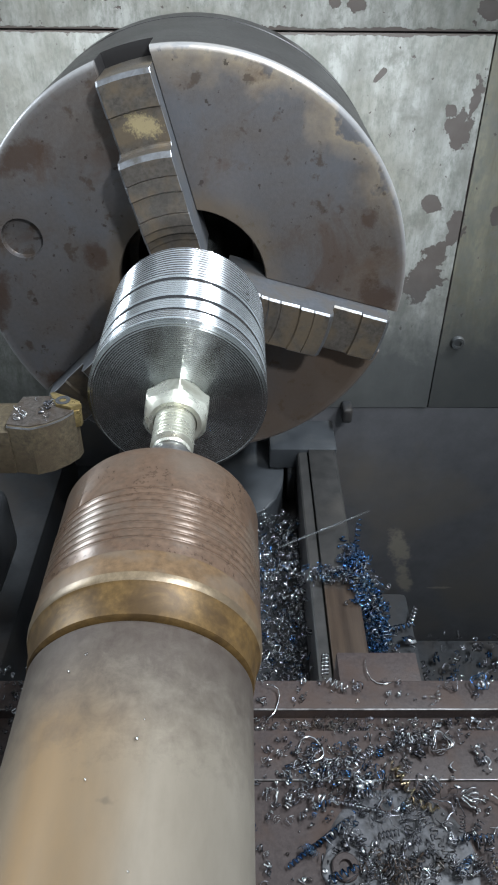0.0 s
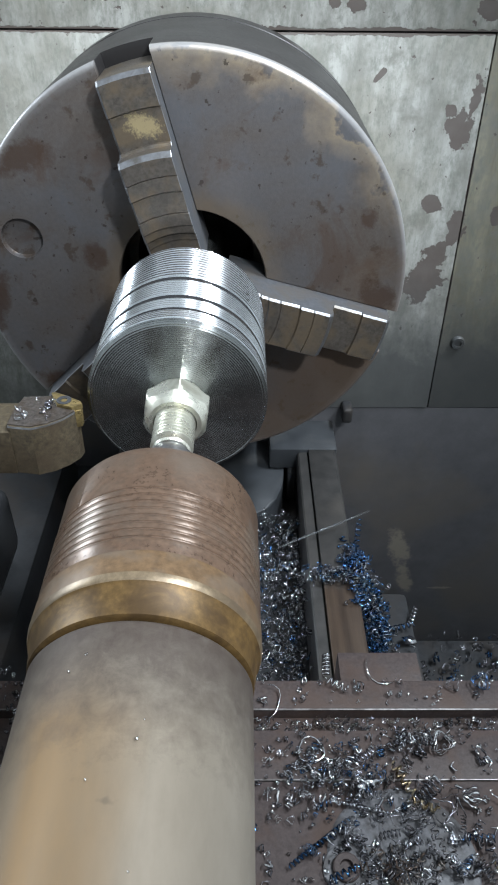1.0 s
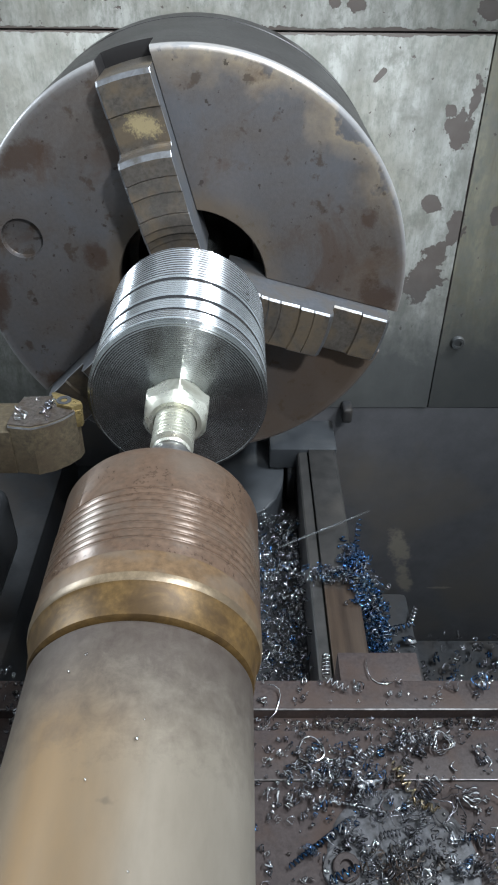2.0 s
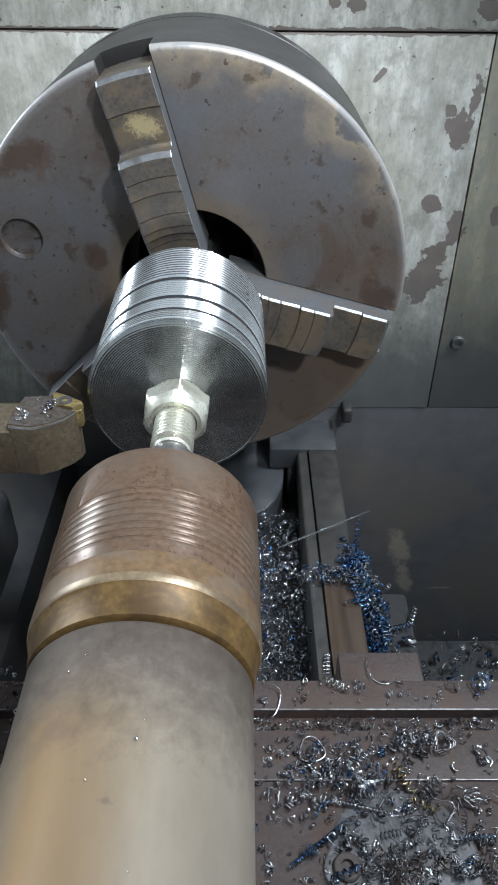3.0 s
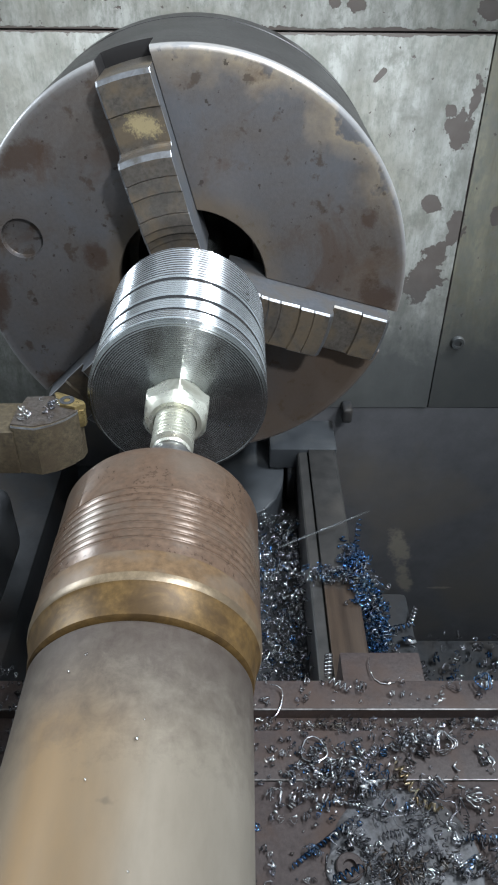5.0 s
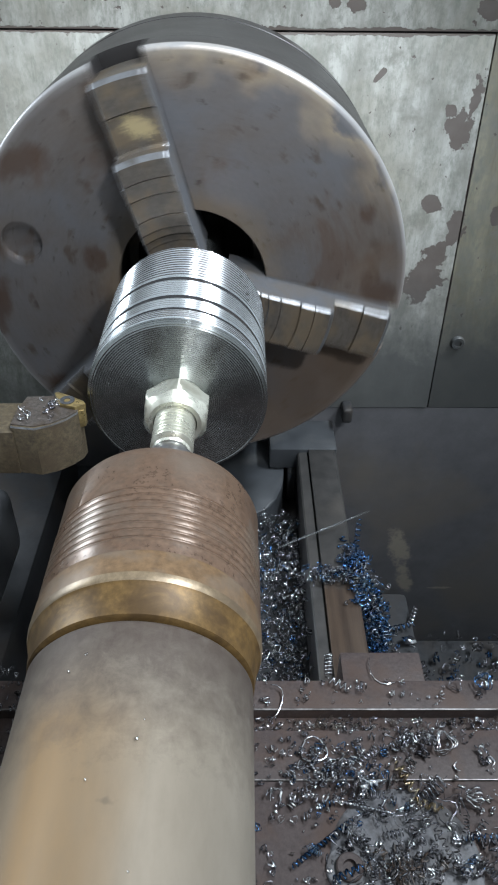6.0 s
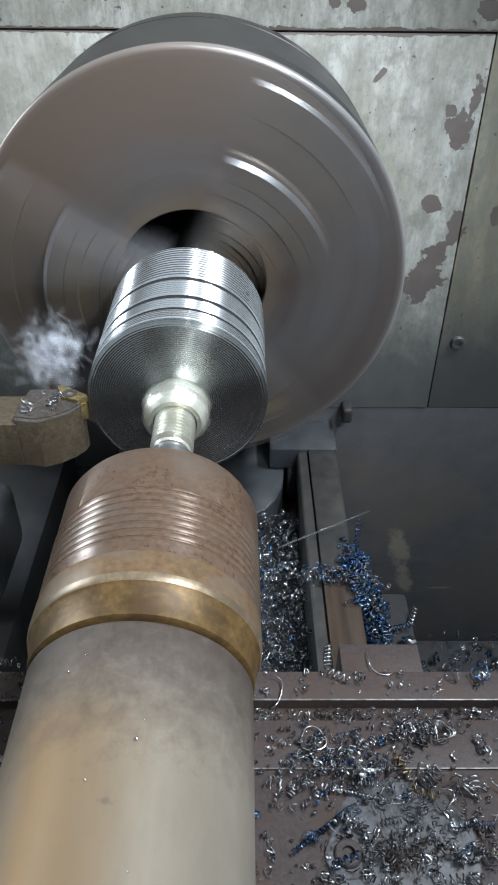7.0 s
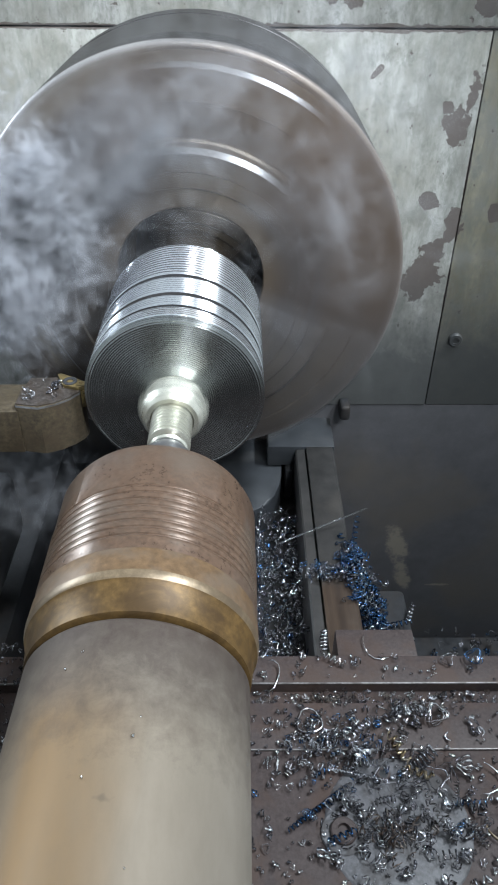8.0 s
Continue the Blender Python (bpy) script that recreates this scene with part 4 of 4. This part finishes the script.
single_chip((0.112, -0.030, -0.2345), 0.0010, 0.0020, 46.0, 0.0003, CHIP, "long fine twisted strand of swarf across the bed", 22, -8, seed=30)
single_chip((0.196, -0.074, -0.3345), 0.0040, 0.0090, 0.9, 0.0042, CHIP, "broad pale chip beside the bed", 10, 0, seed=31)
single_chip((0.205, -0.045, -0.3345), 0.0024, 0.0040, 5.0, 0.0012, CHIP, "bright twisted chip standing beside the bed", 65, -20, seed=32)


# ---------------------------------------------------------------- smoke
def smoke_material():
    m, nt, b = tree("oil_smoke")
    out = nt.nodes["Material Output"]
    nt.nodes.remove(b)
    clear, veil, through_light = nt.nodes.new("ShaderNodeBsdfTransparent"), nt.nodes.new("ShaderNodeBsdfDiffuse"), nt.nodes.new("ShaderNodeBsdfTranslucent")
    veil.inputs[0].default_value = through_light.inputs[0].default_value = (0.57, 0.59, 0.65, 1)
    both, mix = nt.nodes.new("ShaderNodeMixShader"), nt.nodes.new("ShaderNodeMixShader")
    both.inputs[0].default_value = 0.5
    link(nt, veil.outputs[0], both.inputs[1])
    link(nt, through_light.outputs[0], both.inputs[2])
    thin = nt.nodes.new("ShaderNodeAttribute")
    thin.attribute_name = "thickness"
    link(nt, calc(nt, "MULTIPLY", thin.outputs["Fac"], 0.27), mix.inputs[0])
    link(nt, clear.outputs[0], mix.inputs[1])
    link(nt, both.outputs[0], mix.inputs[2])
    link(nt, mix.outputs[0], out.inputs[0])
    return m


SMOKE = smoke_material()
scene.cycles.transparent_max_bounces = 64


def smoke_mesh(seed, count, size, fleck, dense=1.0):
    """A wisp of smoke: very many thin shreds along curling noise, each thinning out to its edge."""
    rng = random.Random(seed)
    V, F, T = [], [], []
    off = Vector((seed * 7.3, seed * 3.1, seed * 1.7))
    k = 0
    while k < count:
        p = Vector((rng.gauss(0, 0.34), rng.gauss(0, 0.26), rng.gauss(0, 0.38)))
        q = p + 0.28 * noise.noise_vector(p * 2.4 + off) + 0.10 * noise.noise_vector(p * 7.0 + off)
        d = noise.noise(q * 3.0 + off) + 0.6 * noise.noise(q * 8.0 + off)
        if d < rng.uniform(-0.45, 0.35):
            continue
        c = q * size
        flow = noise.noise_vector(q * 3.2 + off * 1.3) + 0.5 * noise.noise_vector(q * 9.0 + off)
        side = Vector((rng.gauss(0, 1), rng.gauss(0, 1), rng.gauss(0, 1)))
        u = flow.cross(side).normalized()
        w = (flow + Vector((0, 0, 0.12))).normalized()
        n = u.cross(w)
        r = fleck * rng.choice((0.45, 0.7, 1.0, 1.4)) * rng.uniform(0.8, 1.2)
        i = len(V)
        V.append(tuple(c + u * (0.12 * r)))
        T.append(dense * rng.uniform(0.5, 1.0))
        for a in range(7):
            t = 2 * math.pi * a / 7
            V.append(tuple(c + w * (r * math.cos(t) * 1.6) + n * (r * math.sin(t) * 0.7)))
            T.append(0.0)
            F.append((i, i + 1 + a, i + 1 + (a + 1) % 7))
        k += 1
    me = bpy.data.meshes.new("smoke")
    me.from_pydata(V, [], F)
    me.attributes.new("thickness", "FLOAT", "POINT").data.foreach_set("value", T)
    me.materials.append(SMOKE)
    me.shade_smooth()
    return me


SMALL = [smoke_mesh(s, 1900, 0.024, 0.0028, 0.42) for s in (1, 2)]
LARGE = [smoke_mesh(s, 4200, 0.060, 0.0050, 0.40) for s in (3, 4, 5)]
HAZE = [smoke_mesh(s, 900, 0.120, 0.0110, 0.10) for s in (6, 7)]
SUMP = (-0.08, -0.20, -0.47)
CUT = (-0.068, -0.140, -0.005)
SMOKE_ROWS = []


def puff(mesh, born, way, spin, label):
    """Smoke that lies below the bed until it is driven up past the cutting edge. way: seconds, x, y, z."""
    ob = new("smoke", mesh)
    ob.location = (SUMP[0], SUMP[1], SUMP[2] + AXIS)
    tagged(ob, label, "smoke", kind="stuff")
    rows = [(0.0, *SUMP, 0.0), (born - 1 / FPS, *SUMP, 0.0), (born, *CUT, spin * 0.15)]
    for k, (t, x, y, z) in enumerate(way):
        rows.append((t, x, y, z, spin * (0.15 + 0.85 * (k + 1) / len(way))))
    SMOKE_ROWS.append((ob, rows))
    return ob


PALE = "thin pale oil smoke curling up from the cutting tool"
puff(SMALL[0], 6.9, [(7.0, -0.076, -0.132, 0.014), (7.1, -0.088, -0.12, 0.045), (7.3, -0.100, -0.10, 0.120), (7.6, -0.150, -0.08, 0.26), (8.0, -0.28, -0.05, 0.34)], 50, PALE)
puff(SMALL[1], 7.0333, [(7.2, -0.082, -0.11, 0.050), (7.5, -0.115, -0.10, 0.140), (8.0, -0.22, -0.05, 0.26)], -60, PALE)
puff(LARGE[0], 7.07, [(7.2, -0.108, -0.11, 0.050), (7.4, -0.133, -0.08, 0.110), (7.7, -0.208, -0.06, 0.20), (8.0, -0.338, -0.05, 0.28)], 40, PALE)
puff(LARGE[1], 7.16, [(7.3, -0.110, -0.11, 0.050), (7.5, -0.142, -0.08, 0.095), (7.8, -0.178, -0.06, 0.150), (8.0, -0.223, -0.06, 0.160)], -45, PALE)
puff(LARGE[2], 7.26, [(7.4, -0.110, -0.12, 0.040), (7.6, -0.126, -0.10, 0.100), (8.0, -0.137, -0.06, 0.095)], 55, PALE)
puff(LARGE[0], 7.40, [(7.55, -0.112, -0.12, 0.035), (7.8, -0.126, -0.10, 0.085), (8.0, -0.100, -0.07, 0.080)], -70, PALE)
puff(LARGE[1], 7.58, [(7.72, -0.110, -0.12, 0.035), (8.0, -0.104, -0.06, 0.045)], 80, PALE)
puff(SMALL[0], 7.72, [(7.82, -0.080, -0.13, 0.020), (8.0, -0.090, -0.11, 0.050)], -40, PALE)
puff(SMALL[1], 7.82, [(7.92, -0.078, -0.13, 0.018), (8.0, -0.090, -0.11, 0.030)], 60, PALE)
puff(SMALL[0], 7.64, [(7.76, -0.092, -0.12, 0.022), (8.0, -0.112, -0.09, 0.034)], 35, PALE)
puff(SMALL[1], 7.50, [(7.68, -0.095, -0.12, 0.030), (8.0, -0.128, -0.08, 0.050)], -35, PALE)
puff(LARGE[2], 7.62, [(7.74, -0.112, -0.10, 0.030), (8.0, -0.120, -0.06, 0.020)], 45, PALE)
puff(LARGE[0], 7.30, [(7.44, -0.116, -0.10, 0.055), (7.7, -0.136, -0.08, 0.060), (8.0, -0.142, -0.07, 0.045)], 65, PALE)
puff(SMALL[0], 7.20, [(7.32, -0.094, -0.11, 0.028), (7.5, -0.104, -0.09, 0.034), (8.0, -0.118, -0.07, 0.022)], 25, PALE)
puff(SMALL[1], 7.30, [(7.42, -0.090, -0.11, 0.026), (7.6, -0.098, -0.09, 0.026), (8.0, -0.102, -0.07, 0.020)], -25, PALE)
THIN = "faint veil of oil smoke drifting across the chuck"
puff(HAZE[0], 7.62, [(7.78, -0.105, -0.10, 0.080), (7.9, -0.020, -0.09, 0.120), (8.0, 0.010, -0.09, 0.130)], 30, THIN)
puff(HAZE[1], 7.66, [(7.80, -0.105, -0.10, 0.090), (7.9, 0.060, -0.09, 0.125), (8.0, 0.095, -0.09, 0.125)], -25, THIN)
puff(HAZE[1], 7.46, [(7.66, -0.125, -0.09, 0.070), (8.0, -0.115, -0.08, 0.060)], 40, THIN)
puff(HAZE[0], 7.50, [(7.75, -0.110, -0.10, 0.090), (7.88, -0.060, -0.09, 0.120), (8.0, -0.045, -0.09, 0.105)], 60, THIN)
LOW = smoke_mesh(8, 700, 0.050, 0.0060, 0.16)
puff(LOW, 7.44, [(7.6, -0.095, -0.13, -0.085), (8.0, -0.098, -0.13, -0.100)], 25, "faint veil of oil smoke under the tool holder")


# ---------------------------------------------------------------- what moves
# how far the carriage has gone: seconds, across, along
FEED = [(0.0, 0.0, 0.0), (0.4, 0.0006, 0.0), (1.6, 0.0006, 0.0), (3.0, 0.0011, 0.0), (3.5, 0.0018, 0.0), (4.0, 0.0023, 0.0), (5.9, 0.0024, 0.0), (6.2, 0.0025, 0.0004),
        (6.5, 0.0026, 0.0023), (7.0, 0.0025, 0.0073), (7.5, 0.0025, 0.0127), (8.0, 0.0025, 0.0177)]


def spindle(n):
    """The chuck's turn in degrees at frame n, towards the tool over the top."""
    start = {180: 0.1, 181: 1.3, 182: 20.0, 183: 75.0}
    if n < 180:
        return 0.0
    if n in start:
        return start[n]
    return 158.0 + 80.0 * (n - 184) + (n - 184) * 0.95


def motions():
    for ob in CARRIED:
        x, y, z = ob["base"]
        walk(ob, [(t, pose(x + dx, y + dy, z + AXIS)) for t, dx, dy in FEED])
    for ob, y in ((CHUCK_THING, 0.0), (WORK, -0.11)):
        walk(ob, [(0.0, pose(0, y, AXIS)), (5.9, pose(0, y, AXIS))] + [((n - 1) / FPS, pose(0, y, AXIS, 0, -spindle(n), 0)) for n in range(180, 242)])
    walk(POINT, [(0.0, pose(0, 0, 0)), (5.9, pose(0, 0, 0))] + [((n - 1) / FPS, pose(0, 0, 0, 0, -spindle(n), 0)) for n in range(180, 242)])

    for ob, rows in SMOKE_ROWS:
        walk(ob, [(t, pose(x, y, z + AXIS, 0, turn, turn * 0.6)) for t, x, y, z, turn in rows])


motions()
